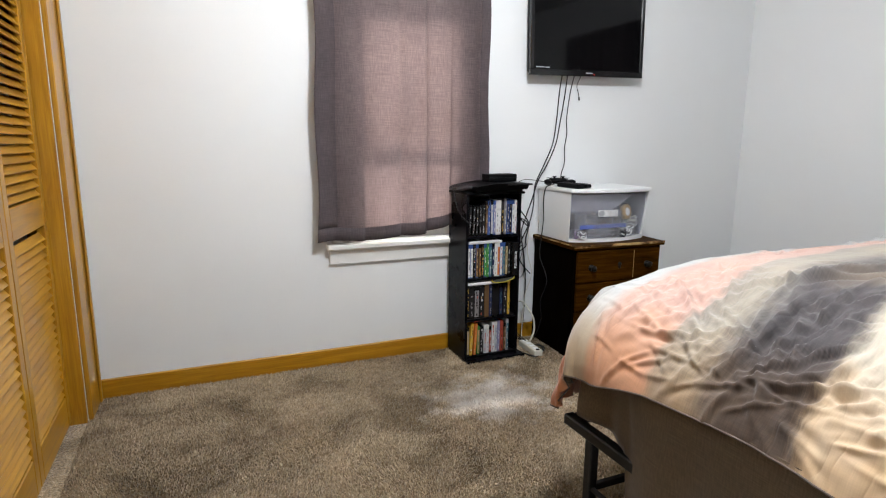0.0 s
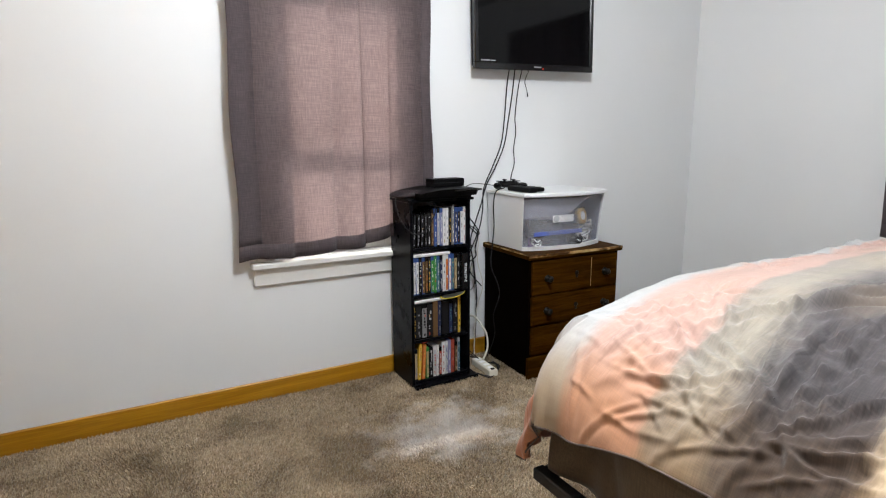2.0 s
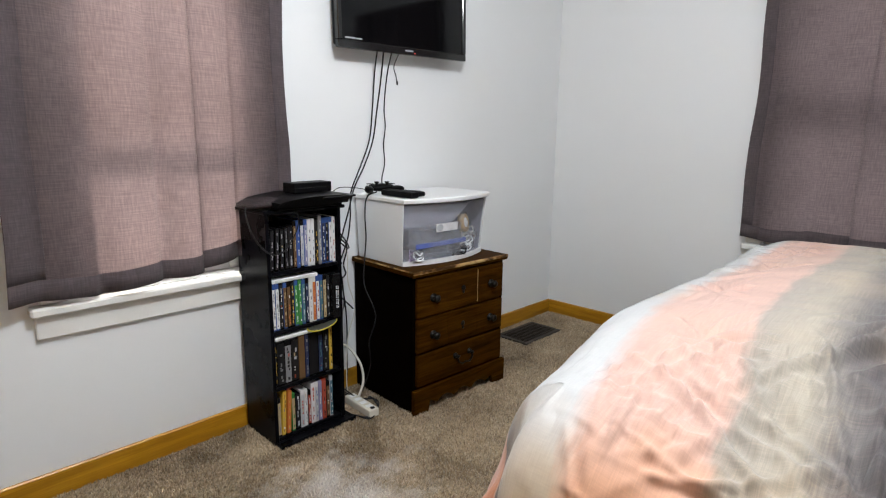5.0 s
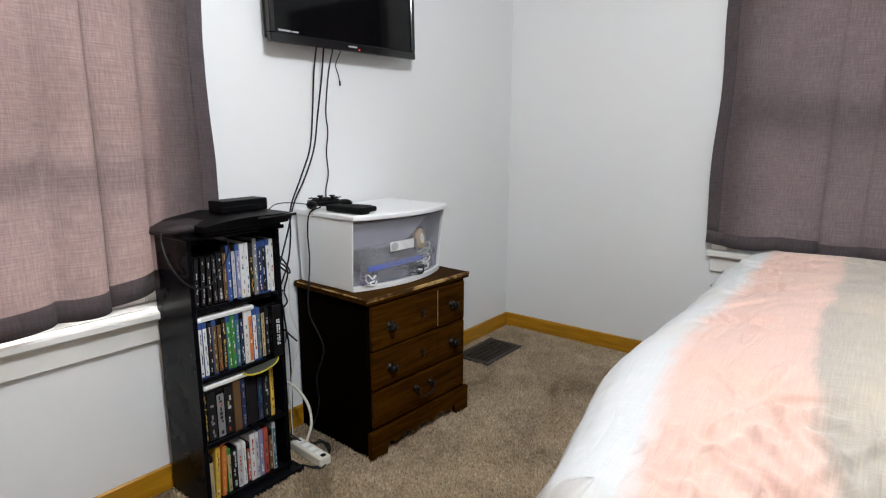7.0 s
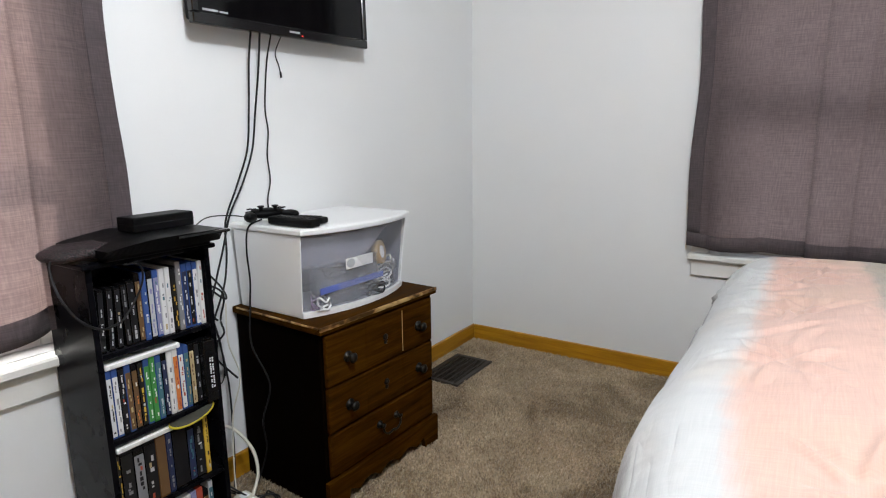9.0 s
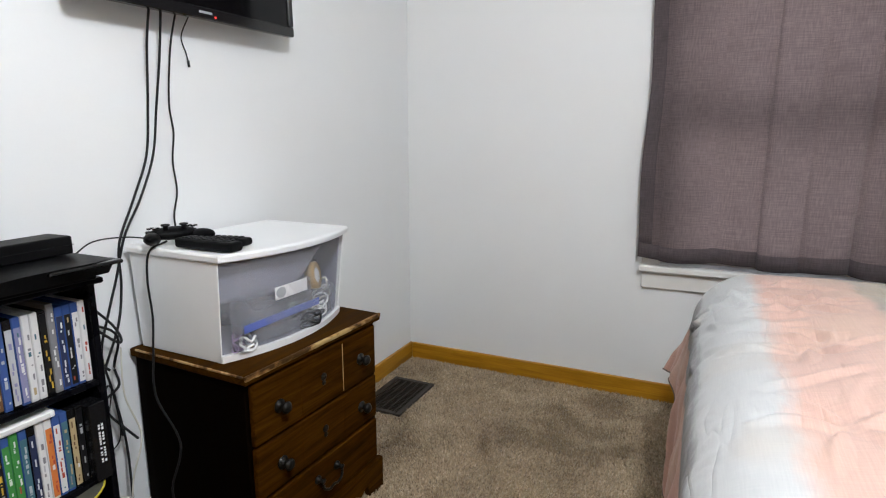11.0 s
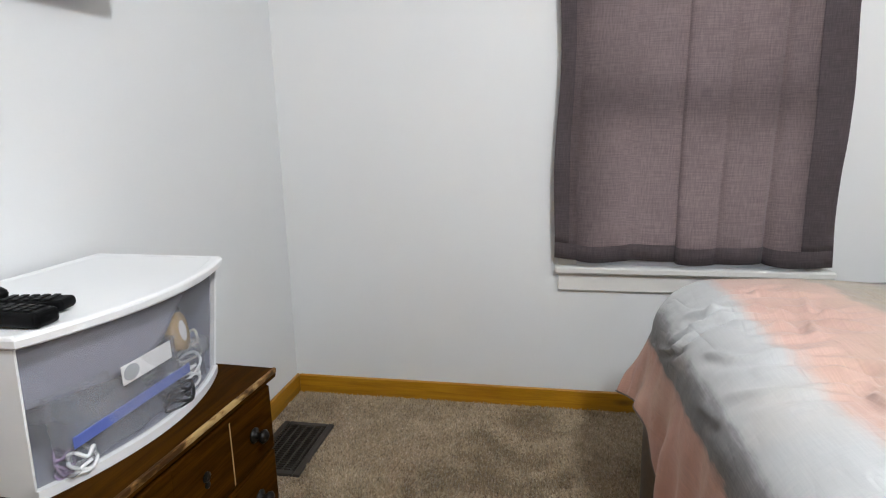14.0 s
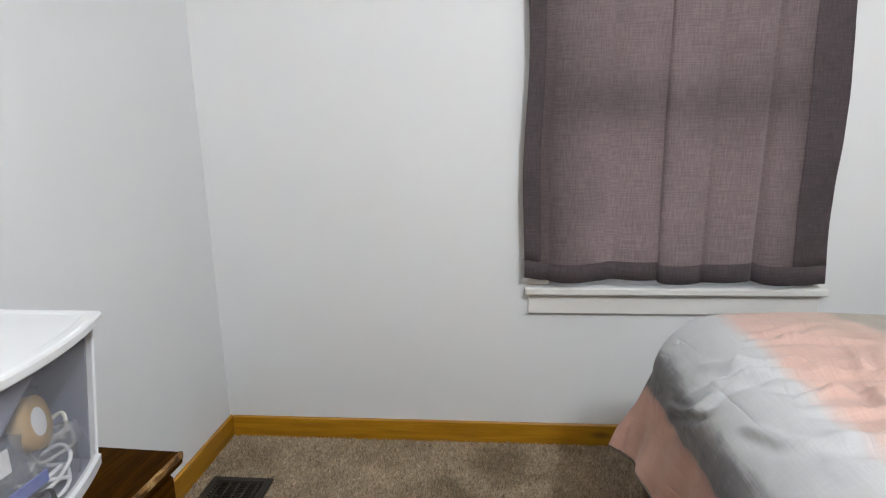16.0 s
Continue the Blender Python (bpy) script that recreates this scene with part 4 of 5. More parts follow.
wp = M["white_plastic"]
lid = bmesh.new()
rings = []
for z, inset in ((bh - 0.020, 0.003), (bh - 0.017, 0.0), (bh - 0.006, 0.0), (bh - 0.002, 0.002), (bh, 0.006), (bh, 0.016), (bh - 0.002, 0.020)):
    w, back = bw + 0.006 - inset, bb + 0.004 - inset
    ring = [(-w + 2 * w * i / 24, bf - 0.010 + inset + bow(-1 + 2 * i / 24)) for i in range(25)] + [(w, back), (-w, back)]
    rings.append([lid.verts.new((x, y, z)) for x, y in ring])
for p, q in zip(rings, rings[1:]):
    for i in range(len(p)):
        k = (i + 1) % len(p)
        lid.faces.new((p[i], p[k], q[k], q[i]))
lid.faces.new(rings[0][::-1])
lid.faces.new(rings[-1])
part("lid", lid, wp, BIN, "white plastic top with a rounded rim")
for s in (-1, 1):
    part("side", box(s * bw - (0.004 if s > 0 else 0), s * bw + (0 if s > 0 else 0.004), bf, bb - 0.004, 0.0, bh - 0.021, 0.0015), wp, BIN)
# milky plastic greyed down, so its colour carries the shade inside the bin
milky = paint("shaded_drawer_plastic", (0.27, 0.28, 0.35), 0.4, vary=0.06, scale=7, grain=200, relief=0.05)
part("back", box(-bw, bw, bb - 0.0035, bb, 0.0, bh - 0.021, 0.0015), wp, BIN)
part("drawer_back", box(-bw + 0.008, bw - 0.008, bb - 0.012, bb - 0.008, 0.0125, bh - 0.03, 0.0015), milky, BIN, "milky plastic drawer wall, coloured dark for the shaded inside")
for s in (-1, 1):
    part("drawer_side", box(s * (bw - 0.0075) - 0.0015, s * (bw - 0.0075) + 0.0015, bf + 0.012, bb - 0.013, 0.0125, bh - 0.03), milky, BIN, "milky plastic drawer wall, coloured dark for the shaded inside")
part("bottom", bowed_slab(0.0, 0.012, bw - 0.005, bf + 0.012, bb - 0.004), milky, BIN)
part("front_rail", bowed_strip(0.0, 0.018, bw, bf - 0.004, 0.014), wp, BIN)
drawer = part("drawer_front", bowed_strip(0.020, bh - 0.022, bw - 0.006, bf + 0.002, 0.003), M["cloudy"], BIN, "cloudy clear plastic drawer front")

# the walls draw in towards the foot
for ch in BIN.children_recursive:
    for p in ch.data.vertices:
        k = 1 - min(1.0, max(0.0, p.co.z / bh))
        p.co.x *= 1 - 0.050 * k
        if p.co.y < 0:
            p.co.y += 0.024 * k

# contents of the bin
o = Matrix.Translation((1.715, 2.66, 0.604)) @ Euler((0, 0, radians(-1.0))).to_matrix().to_4x4()
film_mat = paint("clear_bag_film", (0.34, 0.36, 0.42), 0.2, vary=0.15, scale=14, grain=60, relief=0.6, depth=0.006)
film_mat.node_tree.nodes["Principled BSDF"].inputs["Alpha"].default_value = 0.34
bag = thing("zip_bag", "clear zip bag with a blue seal and a white label", "plastic bag")


def crumpled(x0, x1, y0, y1, z0, z1, amp, seed, n=14):
    bm = box(x0, x1, y0, y1, z0, z1)
    bmesh.ops.subdivide_edges(bm, edges=bm.edges, cuts=n, use_grid_fill=True)
    for v in bm.verts:
        d = noise.noise_vector(v.co * 24 + Vector((seed, 0, 0))) * amp + noise.noise_vector(v.co * 60 + Vector((0, seed, 0))) * amp * 0.4
        v.co += d
        v.co.z = max(v.co.z, z0)
    return bm


bm = crumpled(-0.205, 0.07, bf - 0.010, bf + 0.018, 0.022, 0.158, 0.007, 2.0)
part("pouch", bm, film_mat, bag, "", True)
part("seal", box(-0.200, 0.090, bf - 0.020, bf - 0.017, 0.070, 0.090, 0.001), flat("blue_seal", (0.10, 0.14, 0.42)), bag, "blue zip seal")
lbl = part("label_patch", box(-0.105, 0.020, bf - 0.037, bf - 0.034, 0.132, 0.166, 0.001), M["label_white"], bag, "white label")
part("printed_oval", lathe([(0.014, 0), (0.014, 0.001), (0.010, 0.0012)], pose(-0.085, bf - 0.0375, 0.150, 90, 0, 0) @ Matrix.Diagonal((1.3, 1, 1, 1)), 20), M["grey_print"], lbl)
bag.matrix_world = o
sheet_m = paint("grey_lilac_paper", (0.17, 0.17, 0.22), 0.6, vary=0.08, scale=8, grain=200, relief=0.1)
sheet = thing("paper_sheet", "grey-lilac paper sheet curled behind the drawer front", "paper")
bm = bmesh.new()
cols = []
for i in range(33):
    u = i / 32
    x = -0.232 + 0.405 * u
    foot_z = 0.150 - 0.008 * math.sin(u * 4.0) + 0.085 * smoothstep(0.30, 1.0, u)
    cols.append([bm.verts.new((x, bf + bow(x / bw) + 0.030 + 0.04 * (k / 8) ** 2 + 0.008 * math.sin(u * 9 + k * 0.4), foot_z + (0.248 - foot_z) * k / 8)) for k in range(9)])
for p, q in zip(cols, cols[1:]):
    for k in range(8):
        bm.faces.new((p[k], q[k], q[k + 1], p[k + 1]))
sh = part("sheet", bm, sheet_m, sheet, "", True)
md = sh.modifiers.new("thickness", "SOLIDIFY")
md.thickness = 0.0012
sheet.matrix_world = o
cords = [("cord_coil", M["beige_strip"], (0.10, -0.06, 0.05), 0.05, 11), ("cord_coil", M["rubber"], (0.15, -0.04, 0.035), 0.045, 12), ("cord_coil", wp, (0.165, -0.03, 0.07), 0.04, 13),
         ("cord_coil", flat("teal_cord", (0.06, 0.17, 0.18)), (0.14, -0.05, 0.09), 0.04, 14), ("cord_coil", wp, (-0.17, -0.115, 0.03), 0.025, 15),
         ("cord_coil", wp, (0.12, -0.095, 0.05), 0.05, 16), ("cord_coil", M["rubber"], (0.06, -0.125, 0.03), 0.04, 17), ("cord_coil", M["beige_strip"], (0.165, -0.075, 0.09), 0.04, 18), ("cord_coil", flat("lilac_cord", (0.30, 0.22, 0.36)), (-0.19, -0.10, 0.035), 0.018, 19),
         ("cord_coil", M["rubber"], (-0.02, -0.03, 0.10), 0.06, 20), ("cord_coil", flat("blue_cord", (0.06, 0.09, 0.24)), (0.02, -0.05, 0.15), 0.05, 22)]
for nm, mt, c, r, seed in cords:
    rg = random.Random(seed)
    pts = []
    for k in range(26):
        a = k * 0.95
        pts.append(o @ Vector((c[0] + r * math.cos(a) * rg.uniform(0.7, 1.1), c[1] - 0.02 + r * 0.5 * math.sin(a), max(0.018, c[2] + 0.02 * math.sin(a * 0.7 + seed) + rg.uniform(-0.01, 0.01)))))
    tagged(finish(nm, tube(pts, 0.0032, 6, 5), mt, None, "", True), "coiled cord lying in the clear drawer", "cord", "cords in the bin")
tape = thing("tape_roll", "roll of amber tape with a white core", "tape roll")
part("roll", lathe([(0.022, -0.012), (0.040, -0.012), (0.040, 0.012), (0.022, 0.012)], pose(0, 0, 0, 80, 10, 20), 28), flat("amber_tape", (0.42, 0.27, 0.10)), tape, "", True)
part("core", lathe([(0.019, -0.0125), (0.0215, -0.0125), (0.0215, 0.0125), (0.019, 0.0125)], pose(0, 0, 0, 80, 10, 20), 28), M["label_white"], tape, "", True)
tape.matrix_world = o @ pose(0.115, -0.115, 0.145)
wrap = thing("packing_film", "crumpled grey plastic wrap stuffed in the drawer", "plastic wrap")
part("film", crumpled(-0.06, 0.165, bf + 0.045, bb - 0.03, 0.022, 0.17, 0.03, 7.0), film_mat, wrap, "", True)
wrap.matrix_world = o
wrap2 = thing("packing_film", "crumpled white plastic wrap stuffed in the drawer", "plastic wrap")
part("film", crumpled(0.06, 0.185, bf + 0.010, bf + 0.04, 0.022, 0.11, 0.012, 3.0), film_mat, wrap2, "", True)
wrap2.matrix_world = o

# ---- television on the wall ----
TV = thing("television", "black flat-screen television on a wall mount, switched off", "television", at=(1.728, 2.788, 1.462))
TV.rotation_euler = (0, radians(-1.3), 0)
tw, thh = 0.368, 0.440
bm = bmesh.new()
for x0, x1, z0, z1 in ((-tw, tw, 0.0, 0.030), (-tw, tw, thh - 0.022, thh), (-tw, -tw + 0.022, 0.031, thh - 0.0225), (tw - 0.022, tw, 0.031, thh - 0.0225)):
    box(x0, x1, -0.004, 0.020, z0, z1, 0.003, bm=bm)
part("bezel", bm, M["black_gloss"], TV, "glossy black frame")
scr, st_, sb = node_mat("dark_screen_glass")
sb.inputs["Base Color"].default_value = (0.002, 0.002, 0.0025, 1)
sb.inputs["Specular IOR Level"].default_value = 0.22
link(st_, ramp(st_, noise_tex(st_, coords(st_), 5.0), [(0.2, (0.05,) * 3), (0.8, (0.09,) * 3)]), sb.inputs["Roughness"])
part("screen", box(-tw + 0.0225, tw - 0.0225, 0.002, 0.018, 0.0305, thh - 0.023), scr, TV, "dark switched-off screen")
part("back_cover", box(-tw + 0.012, tw - 0.012, 0.0205, 0.058, 0.012, thh - 0.012, 0.012, seg=2), M["black_plastic"], TV)
part("wall_plate", box(-0.12, 0.12, 0.0585, 0.081, 0.12, 0.32, 0.004), M["black_iron"], TV)
part("brand_mark", box(-0.022, 0.022, -0.0052, -0.0042, 0.013, 0.019), M["grey_print"], TV)
part("sticker_text", box(-tw + 0.035, -tw + 0.085, 0.0005, 0.0018, 0.037, 0.043), M["grey_print"], TV)
part("sticker_text", box(-tw + 0.090, -tw + 0.118, 0.0005, 0.0018, 0.037, 0.042), M["grey_print"], TV)
led, lt_, lb_ = node_mat("standby_led")
lb_.inputs["Base Color"].default_value = (0.4, 0.01, 0.01, 1)
lb_.inputs["Emission Color"].default_value = (1, 0.05, 0.03, 1)
lb_.inputs["Emission Strength"].default_value = 1.5
part("standby_light", box(0.030, 0.036, -0.0052, -0.0042, 0.006, 0.010), led, TV, "small red standby light")


def cable(pts, r, label, mat="rubber", group="wall cables"):
    return tagged(finish("cable", tube(pts, r, 7), M[mat], None, "", True), label, "cable", group)


wy = NORTH - 0.008
cable([(1.575, 2.81, 1.48), (1.577, 2.835, 1.38), (1.584, wy, 1.23), (1.565, wy, 1.10), (1.515, wy, 0.99), (1.462, wy, 0.88), (1.455, wy, 0.77), (1.43, wy - 0.01, 0.68), (1.375, wy - 0.02, 0.58), (1.33, wy - 0.03, 0.50), (1.30, 2.80, 0.42)], 0.0032, "black video cable hanging down the wall from the television")
cable([(1.608, 2.81, 1.48), (1.612, 2.835, 1.36), (1.608, wy, 1.22), (1.585, wy, 1.10), (1.530, wy - 0.006, 0.99), (1.475, wy - 0.006, 0.90), (1.440, wy - 0.008, 0.80), (1.405, wy - 0.015, 0.72), (1.37, wy - 0.02, 0.62), (1.385, wy - 0.02, 0.52), (1.40, wy - 0.03, 0.36), (1.37, 2.79, 0.18), (1.34, 2.76, 0.05)], 0.0032, "black power cord hanging down the wall from the television")
cable([(1.655, 2.81, 1.48), (1.651, 2.84, 1.38), (1.650, wy, 1.24), (1.656, wy, 1.16), (1.645, wy, 1.08), (1.642, wy - 0.01, 1.00), (1.612, 2.835, 0.94), (1.600, 2.82, 0.90)], 0.0026, "thin black charging cord from the television to the controller")
cable([(1.706, 2.82, 1.475), (1.709, wy, 1.42), (1.720, wy, 1.38), (1.727, wy, 1.352)], 0.0017, "short thin antenna wire below the television")
tagged(finish("cable", tube([(1.726, wy, 1.358), (1.728, wy, 1.340)], 0.0034, 8, 2), M["rubber"], None, "", True), "black tip of the antenna wire", "cable", "wall cables")
# the controller's lead to the console, and strands behind the tower
cable([(1.24, 2.70, 0.900), (1.33, 2.76, 0.915), (1.44, 2.80, 0.905), (1.50, 2.76, 0.892)], 0.0018, "thin grey lead from the console to the controller")
cable([(1.50, 2.735, 0.890), (1.452, 2.740, 0.872), (1.445, 2.748, 0.80), (1.452, 2.752, 0.70), (1.446, 2.755, 0.61), (1.430, 2.74, 0.50), (1.44, 2.68, 0.38), (1.42, 2.70, 0.26), (1.44, 2.72, 0.14), (1.41, 2.74, 0.03)], 0.0028, "black controller cord hanging beside the dresser")
rg = random.Random(21)
for k in range(5):
    x0 = 1.275 + rg.uniform(-0.01, 0.06)
    pts = [(x0, 2.83, rg.uniform(0.55, 0.82))]
    n, sway = 7, rg.uniform(0.6, 1.1)
    for i in range(1, n):
        pts.append((1.335 + 0.055 * math.sin(i * sway + k), 2.80 + rg.uniform(-0.05, 0.045), max(0.012, pts[-1][2] - rg.uniform(0.03, 0.16) + (0.10 if rg.random() < 0.2 else 0))))
    cable(pts, rg.choice((0.0018, 0.0024, 0.0032)), "tangled black cord between the tower and the dresser", "rubber", "tangled cords")
for k in range(3):
    cable([(1.30, 2.80, 0.05 + 0.02 * k), (1.36, 2.72 - 0.02 * k, 0.02), (1.42, 2.66 + 0.02 * k, 0.012), (1.38, 2.60, 0.010), (1.30, 2.57 - 0.01 * k, 0.010), (1.27, 2.62, 0.012)], 0.0028, "black cord lying on the carpet", "rubber", "tangled cords")
cable([(1.32, 2.845, 0.22), (1.365, 2.80, 0.235), (1.395, 2.74, 0.17), (1.385, 2.70, 0.10), (1.35, 2.69, 0.035)], 0.0055, "thick white cord arching to the power strip", "beige_strip", "tangled cords")
cable([(1.385, 2.79, 0.64), (1.375, 2.78, 0.52), (1.40, 2.77, 0.40), (1.37, 2.78, 0.28), (1.35, 2.77, 0.12), (1.33, 2.74, 0.03)], 0.0022, "thin white cord behind the tower", "beige_strip", "tangled cords")

strip = thing("power_strip", "off-white power strip lying on the carpet", "power strip", at=(1.332, 2.640, 0.004))
strip.rotation_euler = (0, 0, radians(-94))
part("case", box(-0.10, 0.085, -0.024, 0.024, 0.0, 0.034, 0.006, seg=2), M["beige_strip"], strip)
for k in range(4):
    part("socket", box(-0.085 + 0.040 * k, -0.062 + 0.040 * k, -0.013, 0.013, 0.0342, 0.0355, 0.001), M["white_plastic"], strip)
part("switch", box(0.064, 0.078, -0.008, 0.008, 0.0342, 0.039, 0.001), M["black_plastic"], strip)

# ---- media tower ----
TX0, TX1, TY0, TY1, TTOP = 0.930, 1.236, 2.628, 2.838, 0.868
tower = thing("media_tower", "narrow black laminate media tower with four packed shelves", "shelf")
bl = M["black_lam"]
part("base_plate", box(TX0 + 0.005, TX1 + 0.030, TY0 - 0.032, TY1, 0.0, 0.018, 0.003), bl, tower)
for x in (TX0, TX1 - 0.014):
    part("side_panel", box(x, x + 0.014, TY0, TY1, 0.0185, TTOP - 0.0125, 0.0015), bl, tower)
part("back_panel", box(TX0 + 0.0145, TX1 - 0.0145, TY1 - 0.006, TY1, 0.02, TTOP - 0.014), bl, tower)
part("top_panel", box(TX0 - 0.012, TX1 + 0.012, TY0 - 0.014, TY1, TTOP - 0.012, TTOP, 0.003), bl, tower)
SHELVES = (0.034, 0.228, 0.438, 0.652)
for z in SHELVES:
    part("shelf", box(TX0 + 0.0145, TX1 - 0.0145, TY0 + 0.002, TY1 - 0.0065, z - 0.013, z, 0.0015), bl, tower)

CASE_D, CASE_H = 0.135, 0.171
_case_mats = {}


def cmat(key, col, rough=0.3):
    if key not in _case_mats:
        _case_mats[key] = flat("case_" + key, col, rough)
    return _case_mats[key]


SPINES = {"black": (0.007, 0.007, 0.008), "white": (0.64, 0.64, 0.64), "blue": (0.040, 0.085, 0.26), "lilac": (0.22, 0.22, 0.36), "green": (0.045, 0.22, 0.05), "red": (0.36, 0.06, 0.035),
          "orange": (0.55, 0.17, 0.04), "brown": (0.12, 0.065, 0.028), "grey": (0.20, 0.20, 0.21), "teal": (0.05, 0.13, 0.17), "yellow": (0.60, 0.38, 0.05), "navy": (0.018, 0.026, 0.07),
          "silver": (0.42, 0.43, 0.45), "tan": (0.40, 0.31, 0.17)}


def disc_case(x, w, z, h, shell, spine, bars, lean=0.0, y=None, deep=CASE_D, seed=0):
    """One upright case: shell, printed spine paper and bars for the unreadable title."""
    names = {"black": "black", "white": "white", "blue": "blue"}
    root = tagged(finish("disc_case", box(0, w - 0.0008, 0, deep, 0, h, 0.0012), cmat("shell_" + shell, SPINES[shell], 0.25)),
                  "%s disc case with a %s spine, standing upright" % (names.get(shell, shell), spine), "disc case", "disc cases")
    root.matrix_world = pose(x, TY0 + 0.012 if y is None else y, z + 0.0005, 0, lean, 0)
    top = h - 0.006 if shell == spine else h - 0.020
    part("spine_paper", box(0.0012, w - 0.002, -0.0009, 0.0, 0.006, top), cmat(spine, SPINES[spine], 0.4), root)
    rg = random.Random(seed)
    zz = 0.014
    while bars and zz < top - 0.016:
        ln = rg.uniform(0.002, 0.015)
        ink = bars if rg.random() < 0.84 else rg.choice(("grey", "silver", "tan", "red", "white", "teal"))
        a, b = rg.choice(((0.34, 0.66), (0.40, 0.58), (0.30, 0.48), (0.50, 0.70)))
        part("title_bar", box(w * a, w * b, -0.0014, -0.0009, zz, min(zz + ln, top - 0.006)), cmat(ink, SPINES[ink], 0.4), root)
        zz += ln + rg.choice((0.0015, 0.002, 0.003, 0.004, 0.016, 0.026))
    return root


def row(z, specs, x0, y=None):
    x = x0
    for k, (w, h, shell, spine, bars, lean) in enumerate(specs):
        disc_case(x, w, z, h, shell, spine, bars, lean, y, seed=int(z * 1000) + k)
        x += w + (0.006 if lean else 0.0006)


L = TX0 + 0.016
H = CASE_H
row(SHELVES[3], [(0.014, 0.150, "black", "black", "silver", 3.0), (0.014, 0.150, "black", "black", "silver", 3.0), (0.014, 0.148, "black", "black", "silver", 2.0), (0.014, 0.152, "black", "black", "grey", 0.0),
                 (0.018, 0.158, "black", "black", "silver", 0.0), (0.014, H, "black", "brown", "tan", 0.0), (0.0145, H, "blue", "blue", "silver", 0.0), (0.0145, H, "black", "silver", "lilac", 0.0), (0.0145, H, "blue", "lilac", "white", 0.0),
                 (0.0145, H, "white", "white", "grey", 0.0), (0.0145, H, "white", "white", "grey", 0.0), (0.0145, H, "black", "black", "yellow", 0.0), (0.0145, 0.180, "grey", "grey", "white", 0.0), (0.0145, H, "blue", "navy", "white", 0.0),
                 (0.0145, H, "blue", "black", "white", 0.0), (0.0145, H, "blue", "white", "grey", 0.0), (0.0135, H, "white", "white", "red", 0.0)], L)
row(SHELVES[2], [(0.0145, H, "blue", "white", "black", 0.0), (0.0145, H, "blue", "white", "grey", 0.0), (0.0145, H, "black", "black", "white", 0.0), (0.0145, H, "blue", "brown", "tan", 0.0), (0.0145, H, "black", "brown", "orange", 0.0),
                 (0.0145, H, "black", "black", "yellow", 0.0), (0.0145, H, "blue", "green", "white", 0.0), (0.0145, H, "green", "green", "white", 0.0), (0.0145, H, "blue", "teal", "silver", 0.0), (0.0145, H, "black", "navy", "white", 0.0),
                 (0.0145, H, "white", "white", "grey", 0.0), (0.0145, H, "white", "orange", "red", 0.0), (0.0145, H, "blue", "white", "red", 0.0), (0.0145, H, "blue", "teal", "tan", 0.0), (0.0145, H, "black", "tan", "brown", 0.0),
                 (0.0145, H, "black", "black", "silver", 0.0)], L)
row(SHELVES[1], [(0.010, H, "black", "black", "yellow", 0.0), (0.030, 0.165, "black", "black", "grey", 0.0), (0.026, 0.165, "black", "grey", "black", 0.0), (0.030, 0.165, "black", "black", "silver", 0.0),
                 (0.026, H, "brown", "brown", "", 0.0), (0.016, H, "navy", "navy", "grey", 0.0), (0.040, 0.168, "black", "black", "", 0.0), (0.020, 0.17, "black", "navy", "teal", 0.0), (0.028, H, "black", "black", "grey", 0.0), (0.014, 0.185, "yellow", "yellow", "black", 0.0)], L)
row(SHELVES[0], [(0.016, 0.150, "black", "tan", "grey", 0.0), (0.016, 0.172, "yellow", "yellow", "brown", 3.0), (0.016, 0.165, "orange", "orange", "yellow", 3.0), (0.014, 0.150, "green", "tan", "green", 0.0), (0.022, 0.145, "black", "black", "silver", 0.0),
                 (0.016, 0.150, "white", "silver", "red", 0.0), (0.014, 0.150, "white", "white", "grey", 0.0), (0.014, 0.140, "black", "red", "white", 0.0), (0.018, 0.162, "white", "white", "red", 0.0), (0.014, 0.162, "white", "silver", "blue", 0.0),
                 (0.016, 0.165, "lilac", "lilac", "white", 0.0), (0.018, 0.165, "red", "red", "black", 0.0), (0.016, 0.150, "black", "brown", "tan", 0.0), (0.014, 0.168, "silver", "teal", "white", 0.0)], L)
# white game cases lying flat across the rows below the shelves, a slim case on the lowest row
for (xx, zz, ln, dep) in ((L + 0.002, SHELVES[2] + H + 0.002, 0.185, 0.135), (L + 0.004, SHELVES[1] + H + 0.001, 0.172, 0.135)):
    c = tagged(finish("disc_case", box(0, ln, 0, dep, 0, 0.014, 0.003, seg=2), M["white_plastic"]), "white plastic game case lying flat on the upright cases", "disc case", "disc cases")
    c.location = (xx, TY0 + 0.006, zz)
    part("spine_paper", box(0.01, ln - 0.01, -0.0008, 0.0, 0.003, 0.011), cmat("white", SPINES["white"]), c)
c = tagged(finish("disc_case", box(0, 0.15, 0, 0.10, 0, 0.012, 0.002), cmat("shell_navy", SPINES["navy"], 0.25)), "dark disc case with a red edge lying across the lowest row", "disc case", "disc cases")
c.matrix_world = pose(L + 0.035, TY0 + 0.004, SHELVES[0] + 0.1735, 0, -3, 8)
part("spine_paper", box(0.002, 0.148, -0.0009, 0.0, 0.002, 0.010), cmat("red", SPINES["red"]), c)
bx = tagged(finish("boxed_set", box(0, 0.034, 0, 0.14, 0, 0.172, 0.0015), cmat("shell_black", SPINES["black"])), "black boxed disc set with white lettering standing proud of the shelf", "box", "")
bx.location = (TX1 - 0.050, TY0 - 0.012, SHELVES[2] + 0.0005)
rg = random.Random(8)
